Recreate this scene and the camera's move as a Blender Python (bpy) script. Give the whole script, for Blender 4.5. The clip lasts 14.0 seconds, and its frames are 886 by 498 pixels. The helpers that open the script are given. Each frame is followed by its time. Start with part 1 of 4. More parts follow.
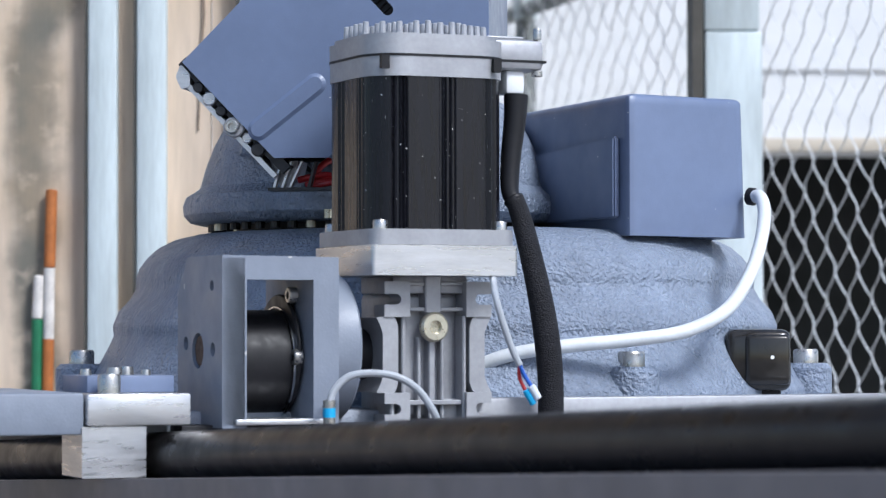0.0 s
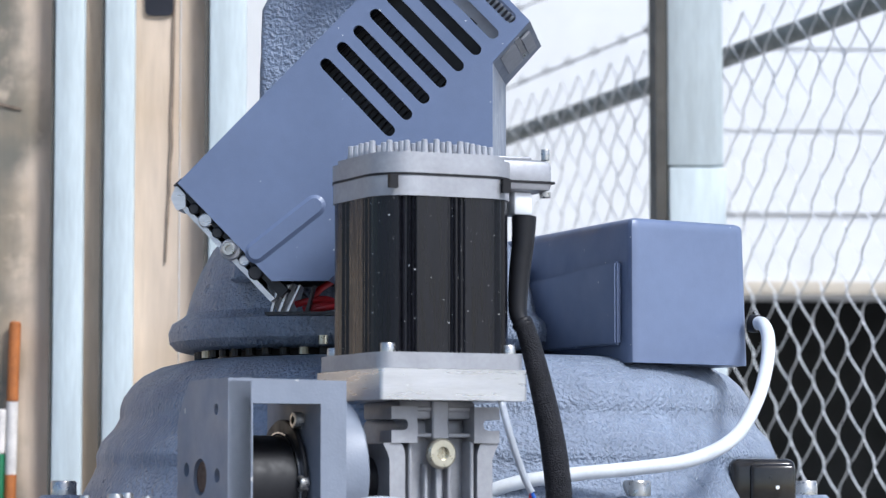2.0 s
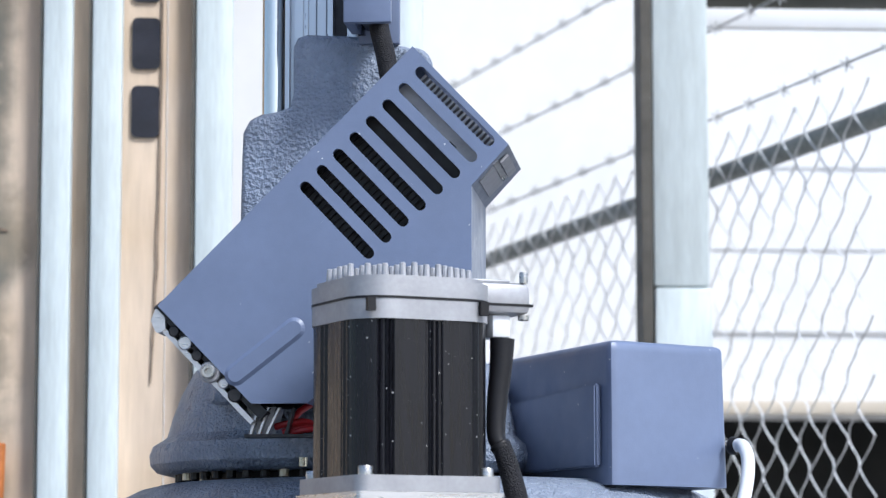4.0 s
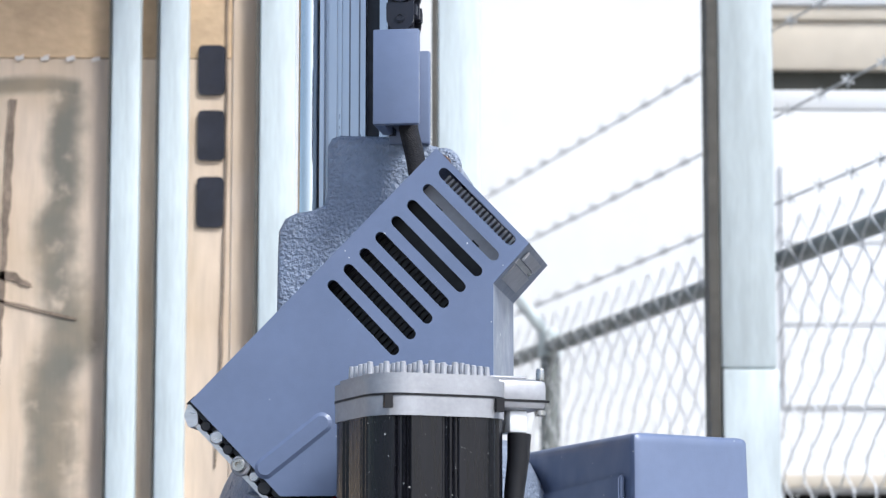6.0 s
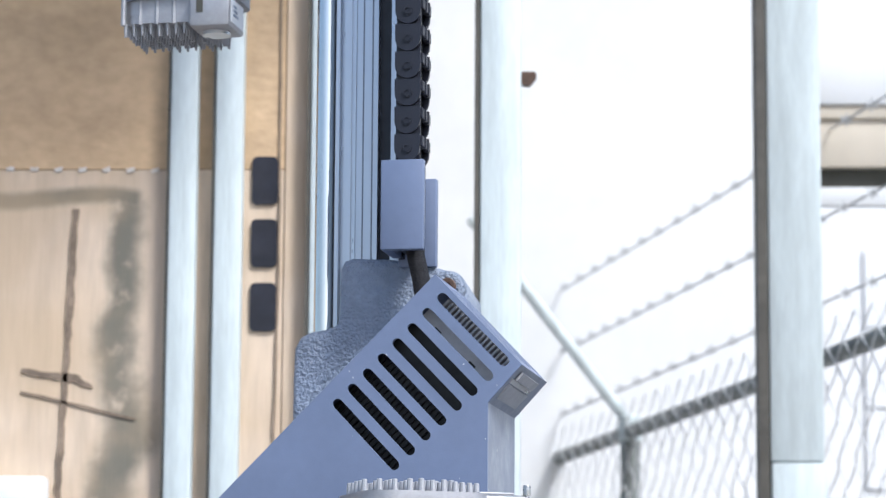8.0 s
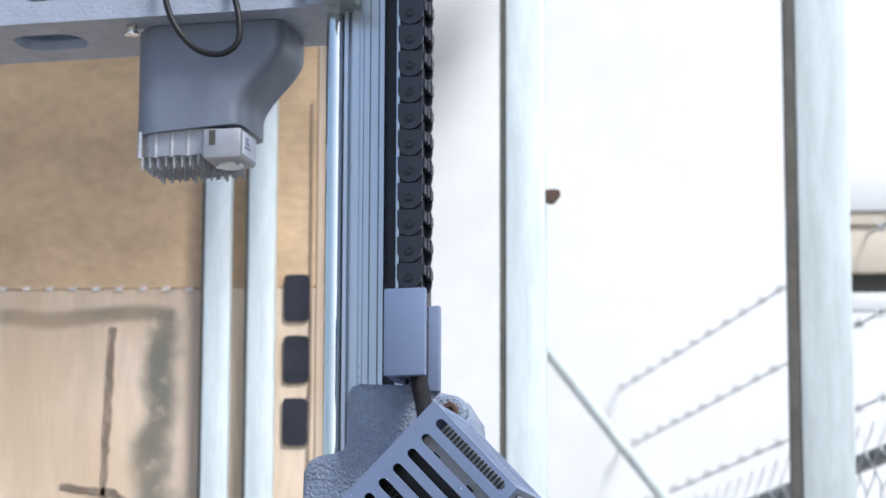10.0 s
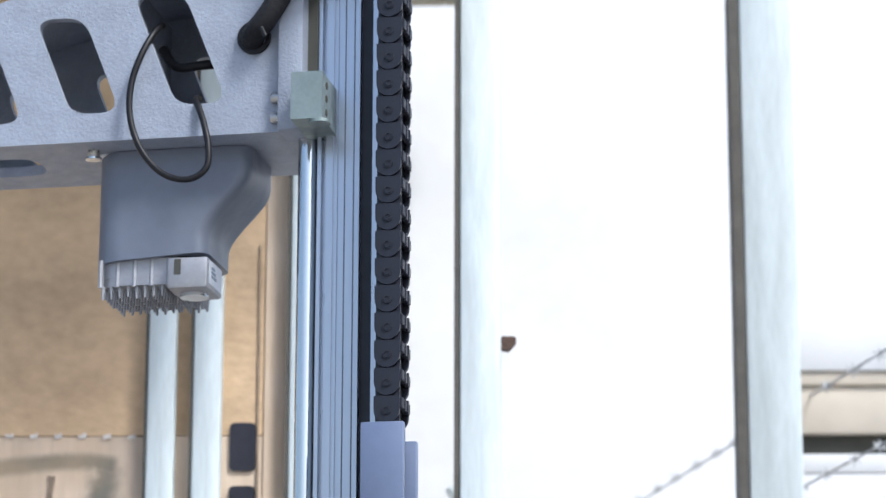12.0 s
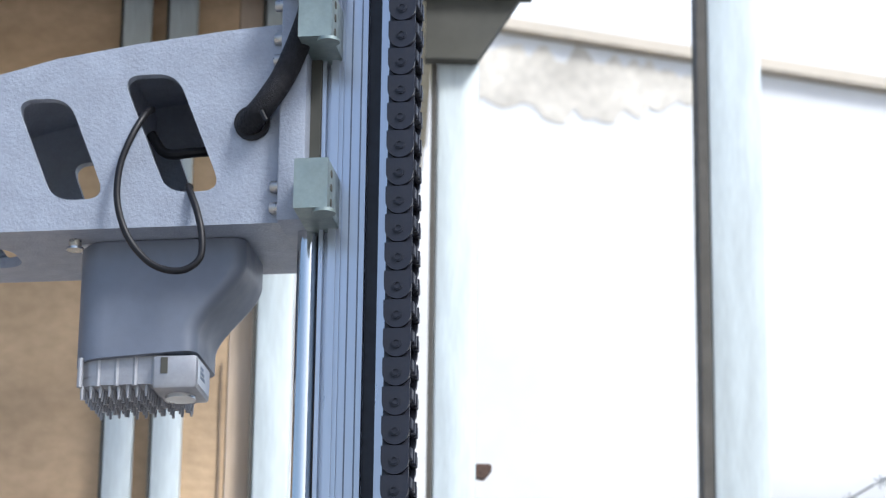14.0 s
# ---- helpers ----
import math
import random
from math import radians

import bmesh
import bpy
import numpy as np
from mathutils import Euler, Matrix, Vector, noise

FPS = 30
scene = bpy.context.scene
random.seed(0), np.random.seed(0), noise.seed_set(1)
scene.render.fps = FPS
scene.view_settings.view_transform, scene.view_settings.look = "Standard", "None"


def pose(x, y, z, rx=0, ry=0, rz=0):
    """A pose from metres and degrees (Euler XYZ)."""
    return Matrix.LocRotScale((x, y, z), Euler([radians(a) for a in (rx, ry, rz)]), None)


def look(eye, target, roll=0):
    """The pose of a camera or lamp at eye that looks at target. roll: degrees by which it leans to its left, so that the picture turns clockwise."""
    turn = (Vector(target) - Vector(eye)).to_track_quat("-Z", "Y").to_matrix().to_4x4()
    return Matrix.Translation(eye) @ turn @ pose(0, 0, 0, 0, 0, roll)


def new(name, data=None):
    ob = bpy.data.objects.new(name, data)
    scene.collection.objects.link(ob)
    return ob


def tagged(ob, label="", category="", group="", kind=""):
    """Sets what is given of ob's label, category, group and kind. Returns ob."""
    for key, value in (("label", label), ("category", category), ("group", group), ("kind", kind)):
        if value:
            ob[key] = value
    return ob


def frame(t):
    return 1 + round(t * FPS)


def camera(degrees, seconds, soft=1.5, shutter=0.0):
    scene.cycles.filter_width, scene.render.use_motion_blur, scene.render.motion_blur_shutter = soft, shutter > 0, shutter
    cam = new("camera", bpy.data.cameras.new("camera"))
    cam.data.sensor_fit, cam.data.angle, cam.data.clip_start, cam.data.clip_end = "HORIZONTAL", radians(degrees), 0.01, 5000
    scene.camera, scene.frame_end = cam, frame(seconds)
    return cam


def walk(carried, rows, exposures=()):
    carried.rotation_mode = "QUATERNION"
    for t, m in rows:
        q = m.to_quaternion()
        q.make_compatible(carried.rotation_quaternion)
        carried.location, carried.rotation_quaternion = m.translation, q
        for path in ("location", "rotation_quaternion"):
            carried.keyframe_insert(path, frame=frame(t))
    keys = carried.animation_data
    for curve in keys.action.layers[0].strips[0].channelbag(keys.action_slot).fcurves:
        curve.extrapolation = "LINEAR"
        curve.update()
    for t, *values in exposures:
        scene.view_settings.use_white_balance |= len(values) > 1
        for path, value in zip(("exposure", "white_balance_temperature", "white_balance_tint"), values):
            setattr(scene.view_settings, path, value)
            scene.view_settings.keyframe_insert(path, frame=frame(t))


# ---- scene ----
cam = camera(17.14, 14.0, soft=1.2)
cam.data.dof.use_dof = True
cam.data.dof.focus_distance = 2.28
cam.data.dof.aperture_fstop = 14.0
PATH = [
    (0.0, look((-0.0000, -2.0417, 1.4612), (0.0491, -0.0431, 1.5163), -0.069)),
    (0.5, look((-0.0211, -2.0298, 1.4565), (0.0442, -0.0325, 1.5366), -0.130)),
    (1.0, look((-0.0416, -2.0113, 1.4512), (0.0426, -0.0160, 1.5588), 0.009)),
    (1.5, look((-0.0617, -1.9949, 1.4461), (0.0407, -0.0020, 1.5800), 0.048)),
    (2.0, look((-0.0715, -1.9878, 1.4425), (0.0436, 0.0025, 1.6017), -0.002)),
    (2.5, look((-0.0763, -1.9817, 1.4450), (0.0487, 0.0063, 1.6241), -0.056)),
    (3.0, look((-0.0775, -1.9788, 1.4418), (0.0553, 0.0065, 1.6436), -0.022)),
    (5.5, look((0.0050, -2.0431, 1.4586), (0.0539, -0.0624, 1.7315), 0.042)),
    (6.0, look((0.0257, -2.0608, 1.4633), (0.0475, -0.0808, 1.7446), 0.036)),
    (6.5, look((0.0520, -2.0940, 1.4690), (0.0490, -0.1152, 1.7597), -0.05)),
    (7.0, look((0.0813, -2.1263, 1.4750), (0.0542, -0.1495, 1.7774), 0.10)),
    (9.5, look((0.2253, -2.2715, 1.5161), (0.0835, -0.3088, 1.8731), 0.30)),
    (10.0, look((0.2348, -2.2737, 1.5172), (0.0870, -0.3151, 1.8942), 0.20)),
    (10.5, look((0.2259, -2.2621, 1.5127), (0.0860, -0.3081, 1.9159), 0.08)),
    (11.0, look((0.2049, -2.2401, 1.5042), (0.0932, -0.2918, 1.9417), -0.05)),
    (11.5, look((0.1753, -2.2092, 1.4951), (0.0855, -0.2679, 1.9677), -0.05)),
    (12.0, look((0.1429, -2.1716, 1.4869), (0.0788, -0.2373, 1.9914), 0.15)),
    (12.5, look((0.1129, -2.1301, 1.4795), (0.0660, -0.2033, 2.0138), 0.35)),
    (13.0, look((0.0824, -2.0868, 1.4736), (0.0584, -0.1689, 2.0401), 0.45)),
    (13.5, look((0.0506, -2.0422, 1.4701), (0.0509, -0.1324, 2.0638), 0.60)),
    (14.0, look((0.0242, -1.9945, 1.4681), (0.0482, -0.0939, 2.0902), 0.70)),
]
walk(cam, PATH, [(0.0, 0.42, 5750, 9), (3.0, 0.60, 5850, 9), (6.5, 0.69, 6000, 9), (14.0, 0.70, 6000, 9)])

# ---- light ----
SUN_DIR = Vector((0.60, -0.66, 1.0)).normalized()
world = bpy.data.worlds.new("sky")
scene.world = world
world.use_nodes = True
wn = world.node_tree
sky = wn.nodes.new("ShaderNodeTexSky")
sky.sky_type = "NISHITA"
sky.sun_disc = False
sky.sun_elevation = math.asin(SUN_DIR.z)
sky.sun_rotation = math.atan2(SUN_DIR.x, SUN_DIR.y)
sky.air_density, sky.dust_density = 1.0, 2.5
bg = next(n for n in wn.nodes if n.type == "BACKGROUND")
bg.inputs["Strength"].default_value = 0.13
wn.links.new(sky.outputs[0], bg.inputs[0])
sun_data = bpy.data.lights.new("sun", "SUN")
sun_data.energy, sun_data.angle, sun_data.color = 2.6, radians(14), (1.0, 0.97, 0.93)
sun = new("sun", sun_data)
sun.matrix_world = look(SUN_DIR * 20, (0, 0, 0))


# ---- materials ----
def material(name, color, rough=0.5, metal=0.0, vary=0.15, scale=30.0, bump=0.0, bump_scale=300.0, spots=0.0,
             spot_color=(0.8, 0.8, 0.8), spot_scale=90.0, stretch=(1, 1, 1), rough_vary=0.12, spec=0.5, depth=0.0015):
    """Colour with two scales of variation, roughness variation, fine relief and light specks."""
    m = bpy.data.materials.new(name)
    m.use_nodes = True
    nt = m.node_tree
    n, l = nt.nodes, nt.links
    b = next(k for k in n if k.type == "BSDF_PRINCIPLED")
    b.inputs["Metallic"].default_value = metal
    b.inputs["Specular IOR Level"].default_value = spec
    co = n.new("ShaderNodeTexCoord")
    mp = n.new("ShaderNodeMapping")
    mp.inputs["Scale"].default_value = stretch
    l.new(co.outputs["Object"], mp.inputs[0])

    def noise_node(s, detail=4.0):
        k = n.new("ShaderNodeTexNoise")
        k.inputs["Scale"].default_value = s
        k.inputs["Detail"].default_value = detail
        l.new(mp.outputs[0], k.inputs["Vector"])
        return k

    def ranged(src, lo, hi, a=0.3, c=0.7):
        k = n.new("ShaderNodeMapRange")
        k.inputs["From Min"].default_value, k.inputs["From Max"].default_value = a, c
        k.inputs["To Min"].default_value, k.inputs["To Max"].default_value = lo, hi
        l.new(src, k.inputs["Value"])
        return k.outputs[0]

    n1, n2 = noise_node(scale), noise_node(scale * 7)
    mul = n.new("ShaderNodeMath")
    mul.operation = "MULTIPLY"
    l.new(ranged(n1.outputs[0], 1 - vary, 1 + vary), mul.inputs[0])
    l.new(ranged(n2.outputs[0], 1 - vary * 0.5, 1 + vary * 0.5), mul.inputs[1])
    hsv = n.new("ShaderNodeHueSaturation")
    hsv.inputs["Color"].default_value = (*color, 1)
    l.new(mul.outputs[0], hsv.inputs["Value"])
    last = hsv.outputs[0]
    if spots:
        vor = n.new("ShaderNodeTexVoronoi")
        vor.inputs["Scale"].default_value = spot_scale
        l.new(co.outputs["Object"], vor.inputs["Vector"])
        sep = n.new("ShaderNodeSeparateColor")
        l.new(vor.outputs["Color"], sep.inputs[0])
        size = n.new("ShaderNodeMath")
        size.operation = "MULTIPLY"
        l.new(ranged(sep.outputs[0], 0.0, 0.34, 1 - spots, 1.0), size.inputs[0])
        l.new(sep.outputs[1], size.inputs[1])
        less = n.new("ShaderNodeMath")
        less.operation = "LESS_THAN"
        l.new(vor.outputs["Distance"], less.inputs[0])
        l.new(size.outputs[0], less.inputs[1])
        mix = n.new("ShaderNodeMix")
        mix.data_type = "RGBA"
        mix.inputs["B"].default_value = (*spot_color, 1)
        mix.inputs[7].default_value = (*spot_color, 1)
        l.new(less.outputs[0], mix.inputs[0])
        l.new(last, mix.inputs[6])
        last = mix.outputs[2]
    l.new(last, b.inputs["Base Color"])
    l.new(ranged(noise_node(scale * 2.5).outputs[0], max(0.03, rough - rough_vary), min(1, rough + rough_vary)), b.inputs["Roughness"])
    if bump:
        bp = n.new("ShaderNodeBump")
        bp.inputs["Strength"].default_value = bump
        bp.inputs["Distance"].default_value = depth
        l.new(noise_node(bump_scale, 3.0).outputs[0], bp.inputs["Height"])
        l.new(bp.outputs[0], b.inputs["Normal"])
    return m


M_PLASTIC = material("blue_grey_plastic", (0.130, 0.166, 0.262), 0.42, vary=0.07, scale=14, bump=0.06, bump_scale=700, spots=0.03, spot_scale=330, spot_color=(0.5, 0.52, 0.56))
M_PLASTIC_GREY = material("grey_plastic", (0.19, 0.215, 0.265), 0.5, vary=0.08, scale=20, bump=0.12, bump_scale=500, spots=0.05, spot_scale=160, spot_color=(0.5, 0.5, 0.5))
M_WRIST = material("grey_motor_cover", (0.140, 0.160, 0.205), 0.42, vary=0.07, scale=14, bump=0.06, bump_scale=700)
M_CAST = material("hammered_cast_paint", (0.20, 0.24, 0.315), 0.38, vary=0.18, scale=26, bump=1.0, bump_scale=330, spec=0.6, depth=0.004)
M_CAST_ARM = material("fine_cast_paint", (0.27, 0.30, 0.36), 0.45, vary=0.10, scale=30, bump=0.5, bump_scale=380)
M_BLOCK = material("greenish_bearing_alloy", (0.21, 0.26, 0.255), 0.4, 0.4, vary=0.1, scale=40, bump=0.1)
M_ALU = material("machined_aluminium", (0.56, 0.56, 0.57), 0.34, 0.85, vary=0.08, scale=18, bump=0.10, bump_scale=260, stretch=(1, 1, 8))
M_ALU_CAST = material("die_cast_aluminium", (0.35, 0.355, 0.375), 0.55, 0.6, vary=0.10, scale=40, bump=0.08, bump_scale=700, rough_vary=0.06)
M_EXTRUSION = material("anodised_extrusion", (0.47, 0.505, 0.57), 0.3, 0.85, vary=0.03, scale=12, bump=0.0, stretch=(6, 6, 0.4), rough_vary=0.03)
M_STEEL = material("polished_steel_rod", (0.62, 0.63, 0.64), 0.16, 1.0, vary=0.05, scale=8, stretch=(5, 5, 0.5))
M_BOLT = material("bolt_steel", (0.45, 0.44, 0.42), 0.32, 0.9, vary=0.15, scale=90)
M_BRASS = material("yellow_zinc", (0.56, 0.53, 0.43), 0.35, 0.85, vary=0.15, scale=80)
M_RUST = material("rusty_bolt", (0.085, 0.052, 0.038), 0.7, 0.3, vary=0.3, scale=160)
M_BLACK = material("black_anodised", (0.006, 0.006, 0.009), 0.30, 0.0, spec=0.35, vary=0.25, scale=25, stretch=(6, 6, 0.5), spots=0.27, spot_scale=430, spot_color=(0.5, 0.5, 0.5))
M_BLACK_DARK = material("black_fins", (0.008, 0.008, 0.01), 0.5, vary=0.2, scale=60)
M_RUBBER = material("black_rubber", (0.008, 0.008, 0.010), 0.5, spec=0.3, vary=0.2, scale=50)
M_CHAIN = material("black_nylon", (0.014, 0.016, 0.025), 0.42, spec=0.35, vary=0.15, scale=60, bump=0.1, bump_scale=600, spots=0.03, spot_scale=150)
M_SLEEVE = material("braided_sleeve", (0.009, 0.009, 0.012), 0.62, spec=0.3, vary=0.3, scale=120, bump=1.0, bump_scale=900)
M_ROD_BLACK = material("oiled_dark_rod", (0.010, 0.009, 0.009), 0.35, 0.2, spec=0.35, vary=0.3, scale=20)
M_WHITE_CABLE = material("white_cable", (0.62, 0.65, 0.68), 0.45, vary=0.08, scale=60)
M_GREY_CABLE = material("grey_cable", (0.33, 0.35, 0.38), 0.5, vary=0.08, scale=60)
M_BLUE_WIRE = material("blue_wire", (0.02, 0.10, 0.45), 0.4, vary=0.1, scale=60)
M_RED_WIRE = material("red_wire", (0.40, 0.016, 0.02), 0.4, vary=0.1, scale=60)
M_WHITE_PLASTIC = material("white_nylon", (0.72, 0.74, 0.76), 0.45, vary=0.05, scale=50)
M_CYAN = material("cyan_label", (0.02, 0.35, 0.65), 0.5, vary=0.1, scale=60)
M_LABEL = material("paper_label", (0.62, 0.66, 0.72), 0.6, vary=0.05, scale=60)
M_LABEL_INK = material("label_ink", (0.22, 0.27, 0.36), 0.6, vary=0.1, scale=80)
M_GALV = material("galvanised_steel", (0.53, 0.59, 0.60), 0.5, 0.1, vary=0.13, scale=9, stretch=(5, 5, 0.6), bump=0.1, bump_scale=120)
M_GALV_EDGE = material("dark_post_edge", (0.07, 0.065, 0.055), 0.7, vary=0.2, scale=20)
M_WIRE = material("fence_wire", (0.64, 0.65, 0.66), 0.5, 0.3, vary=0.2, scale=40)
M_BARB = material("weathered_barbed_wire", (0.40, 0.41, 0.42), 0.55, 0.4, vary=0.2, scale=40)
M_RAIL = material("weathered_pipe", (0.20, 0.215, 0.21), 0.55, 0.5, vary=0.25, scale=25, stretch=(1, 1, 1))
M_WALL = material("white_siding", (0.71, 0.722, 0.735), 0.8, vary=0.05, scale=2.5, bump=0.15, bump_scale=30)
M_WALL_STAIN = material("weathered_white_wall", (0.60, 0.565, 0.50), 0.85, vary=0.25, scale=7, bump=0.2, bump_scale=30)
M_SOFFIT = material("cream_soffit", (0.60, 0.54, 0.45), 0.8, vary=0.08, scale=4)
M_DARK = material("garage_shade", (0.012, 0.013, 0.013), 0.9, vary=0.2, scale=3)
M_OPEN = material("dark_trim_and_gap_shade", (0.06, 0.06, 0.05), 0.8, vary=0.2, scale=6)
M_FOAM = material("brown_foam_board_shaded", (0.53, 0.38, 0.235), 0.9, vary=0.18, scale=8, bump=0.9, bump_scale=60, stretch=(1, 1, 1.5))
M_CRACK = material("dark_seam", (0.21, 0.16, 0.12), 0.9, vary=0.4, scale=30)
M_ORANGE = material("orange_paint", (0.40, 0.13, 0.03), 0.55, vary=0.2, scale=30)
M_GREEN = material("green_paint", (0.02, 0.16, 0.07), 0.5, vary=0.2, scale=30)
M_WHITE_PAINT = material("chipped_white_paint", (0.62, 0.58, 0.54), 0.6, vary=0.15, scale=40)
M_BAR = material("dark_bar_paint", (0.012, 0.013, 0.022), 0.5, vary=0.3, scale=30)
M_ROOF = material("porch_roof_boards", (0.30, 0.27, 0.19), 0.8, vary=0.15, scale=6, stretch=(1, 4, 1))
M_BEAM = material("grey_painted_beam", (0.16, 0.145, 0.148), 0.6, vary=0.15, scale=8, bump=0.1, bump_scale=90)
M_GROUND = material("concrete_ground", (0.36, 0.34, 0.31), 0.9, vary=0.2, scale=1.5, bump=0.4, bump_scale=40)
M_SCREEN = material("smoked_plastic", (0.02, 0.018, 0.016), 0.12, vary=0.2, scale=30, spots=0.06, spot_scale=120)


def plywood():
    """Beige sheathing board: vertical grain, knots and blotches."""
    m = material("plywood_board", (0.62, 0.50, 0.385), 0.75, vary=0.20, scale=4.0, bump=0.25, bump_scale=60, stretch=(4, 4, 0.5))
    nt = m.node_tree
    n, l = nt.nodes, nt.links
    b = next(k for k in n if k.type == "BSDF_PRINCIPLED")
    base_color = b.inputs["Base Color"].links[0].from_socket
    co = n.new("ShaderNodeTexCoord")
    sep = n.new("ShaderNodeSeparateXYZ")
    l.new(co.outputs["Object"], sep.inputs[0])

    def noise_of(scale, detail):
        k = n.new("ShaderNodeTexNoise")
        k.inputs["Scale"].default_value, k.inputs["Detail"].default_value = scale, detail
        l.new(co.outputs["Object"], k.inputs["Vector"])
        return k.outputs[0]

    def math_of(op, a, c):
        k = n.new("ShaderNodeMath")
        k.operation = op
        for i, v in enumerate((a, c)):
            if isinstance(v, float):
                k.inputs[i].default_value = v
            elif v is not None:
                l.new(v, k.inputs[i])
        return k.outputs[0]

    def fade(src, zero, one):
        k = n.new("ShaderNodeMapRange")
        k.interpolation_type = "SMOOTHSTEP"
        k.inputs["From Min"].default_value, k.inputs["From Max"].default_value = zero, one
        l.new(src, k.inputs["Value"])
        return k.outputs[0]

    wob = math_of("MULTIPLY", math_of("SUBTRACT", noise_of(9.0, 5.0), 0.5), 0.10)
    dx = math_of("ABSOLUTE", math_of("ADD", math_of("ADD", sep.outputs[0], 0.356), wob), None)
    band = math_of("MULTIPLY", fade(dx, 0.036, 0.006), fade(math_of("ADD", sep.outputs[2], wob), 2.105, 2.08))
    dz = math_of("ABSOLUTE", math_of("ADD", math_of("SUBTRACT", sep.outputs[2], 2.092), math_of("MULTIPLY", wob, 0.35)), None)
    bar = math_of("MULTIPLY", fade(dz, 0.016, 0.004), fade(sep.outputs[0], -0.330, -0.345))
    stain = math_of("MULTIPLY", math_of("MAXIMUM", band, bar), fade(noise_of(26.0, 6.0), 0.24, 0.46))
    mix = n.new("ShaderNodeMix")
    mix.data_type = "RGBA"
    l.new(math_of("MULTIPLY", stain, 0.95), mix.inputs[0])
    l.new(base_color, mix.inputs[6])
    mix.inputs[7].default_value = (0.14, 0.135, 0.11, 1)
    tone = n.new("ShaderNodeMix")
    tone.data_type = "RGBA"
    tone.inputs[7].default_value = (0.50, 0.37, 0.235, 1)
    l.new(math_of("MULTIPLY", fade(noise_of(5.0, 8.0), 0.42, 0.66), 0.6), tone.inputs[0])
    l.new(mix.outputs[2], tone.inputs[6])
    l.new(tone.outputs[2], b.inputs["Base Color"])
    return m


M_PLY = plywood()


# ---- mesh helpers ----
BASE = {}


def thing(name, label, category, base=(0, 0, 0), yaw=0.0, group=""):
    """An Empty at base (in a frame turned by yaw about z); its parts are given in that frame."""
    ob = new(name)
    ob.matrix_world = pose(0, 0, 0, 0, 0, yaw) @ Matrix.Translation(base)
    tagged(ob, label, category, group)
    BASE[ob.name] = base
    return ob


def shade(me, angle=35):
    for p in me.polygons:
        p.use_smooth = True
    me.set_sharp_from_angle(angle=radians(angle))


def part(name, bm, mat, parent, label="", smooth=True):
    me = bpy.data.meshes.new(name)
    base = Vector(BASE[parent.name])
    bmesh.ops.translate(bm, verts=bm.verts, vec=-base)
    bmesh.ops.recalc_face_normals(bm, faces=bm.faces)
    bm.to_mesh(me)
    bm.free()
    me.materials.append(mat)
    if smooth:
        shade(me)
    ob = new(name, me)
    ob.parent = parent
    BASE[ob.name] = BASE[parent.name]
    return tagged(ob, label) if label else ob


def single(name, bm, mat, label, category, kind="", yaw=0.0, group="", base=(0, 0, 0)):
    me = bpy.data.meshes.new(name)
    bmesh.ops.translate(bm, verts=bm.verts, vec=-Vector(base))
    bmesh.ops.recalc_face_normals(bm, faces=bm.faces)
    bm.to_mesh(me)
    bm.free()
    me.materials.append(mat)
    shade(me)
    ob = new(name, me)
    ob.matrix_world = pose(0, 0, 0, 0, 0, yaw) @ Matrix.Translation(base)
    BASE[ob.name] = base
    return tagged(ob, label, category, group, kind)


def box(x0, x1, y0, y1, z0, z1, bev=0.0, seg=2, bm=None):
    b = bm or bmesh.new()
    r = bmesh.ops.create_cube(b, size=1.0)
    vs = r["verts"]
    for v in vs:
        v.co = Vector(((x0 + x1) / 2 + v.co.x * (x1 - x0), (y0 + y1) / 2 + v.co.y * (y1 - y0), (z0 + z1) / 2 + v.co.z * (z1 - z0)))
    if bev:
        es = list({e for v in vs for e in v.link_edges})
        bmesh.ops.bevel(b, geom=es, offset=bev, segments=seg, affect="EDGES", profile=0.5)
    return b


def cyl(p, q, r, seg=24, r2=None, bev=0.0, bm=None):
    """A cylinder or cone from p to q, with optional rounded rims."""
    b = bm or bmesh.new()
    p, q = Vector(p), Vector(q)
    d = q - p
    L = d.length
    r2 = r if r2 is None else r2
    prof = [(0, 0), (r - bev, 0), (r, bev), (r2, L - bev), (r2 - bev, L), (0, L)] if bev else [(0, 0), (r, 0), (r2, L), (0, L)]
    rot = d.to_track_quat("Z", "Y").to_matrix().to_4x4()
    return lathe(prof, Matrix.Translation(p) @ rot, seg, b)


def lathe(prof, m=Matrix(), seg=48, bm=None):
    b = bm or bmesh.new()
    rings = []
    for r, z in prof:
        if r <= 1e-7:
            rings.append([b.verts.new(m @ Vector((0, 0, z)))])
        else:
            rings.append([b.verts.new(m @ Vector((r * math.cos(2 * math.pi * i / seg), r * math.sin(2 * math.pi * i / seg), z))) for i in range(seg)])
    for a, c in zip(rings, rings[1:]):
        for i in range(seg):
            j = (i + 1) % seg
            f = [a[i % len(a)], a[j % len(a)], c[j % len(c)], c[i % len(c)]]
            f = list(dict.fromkeys(f))
            if len(f) > 2:
                b.faces.new(f)
    return b


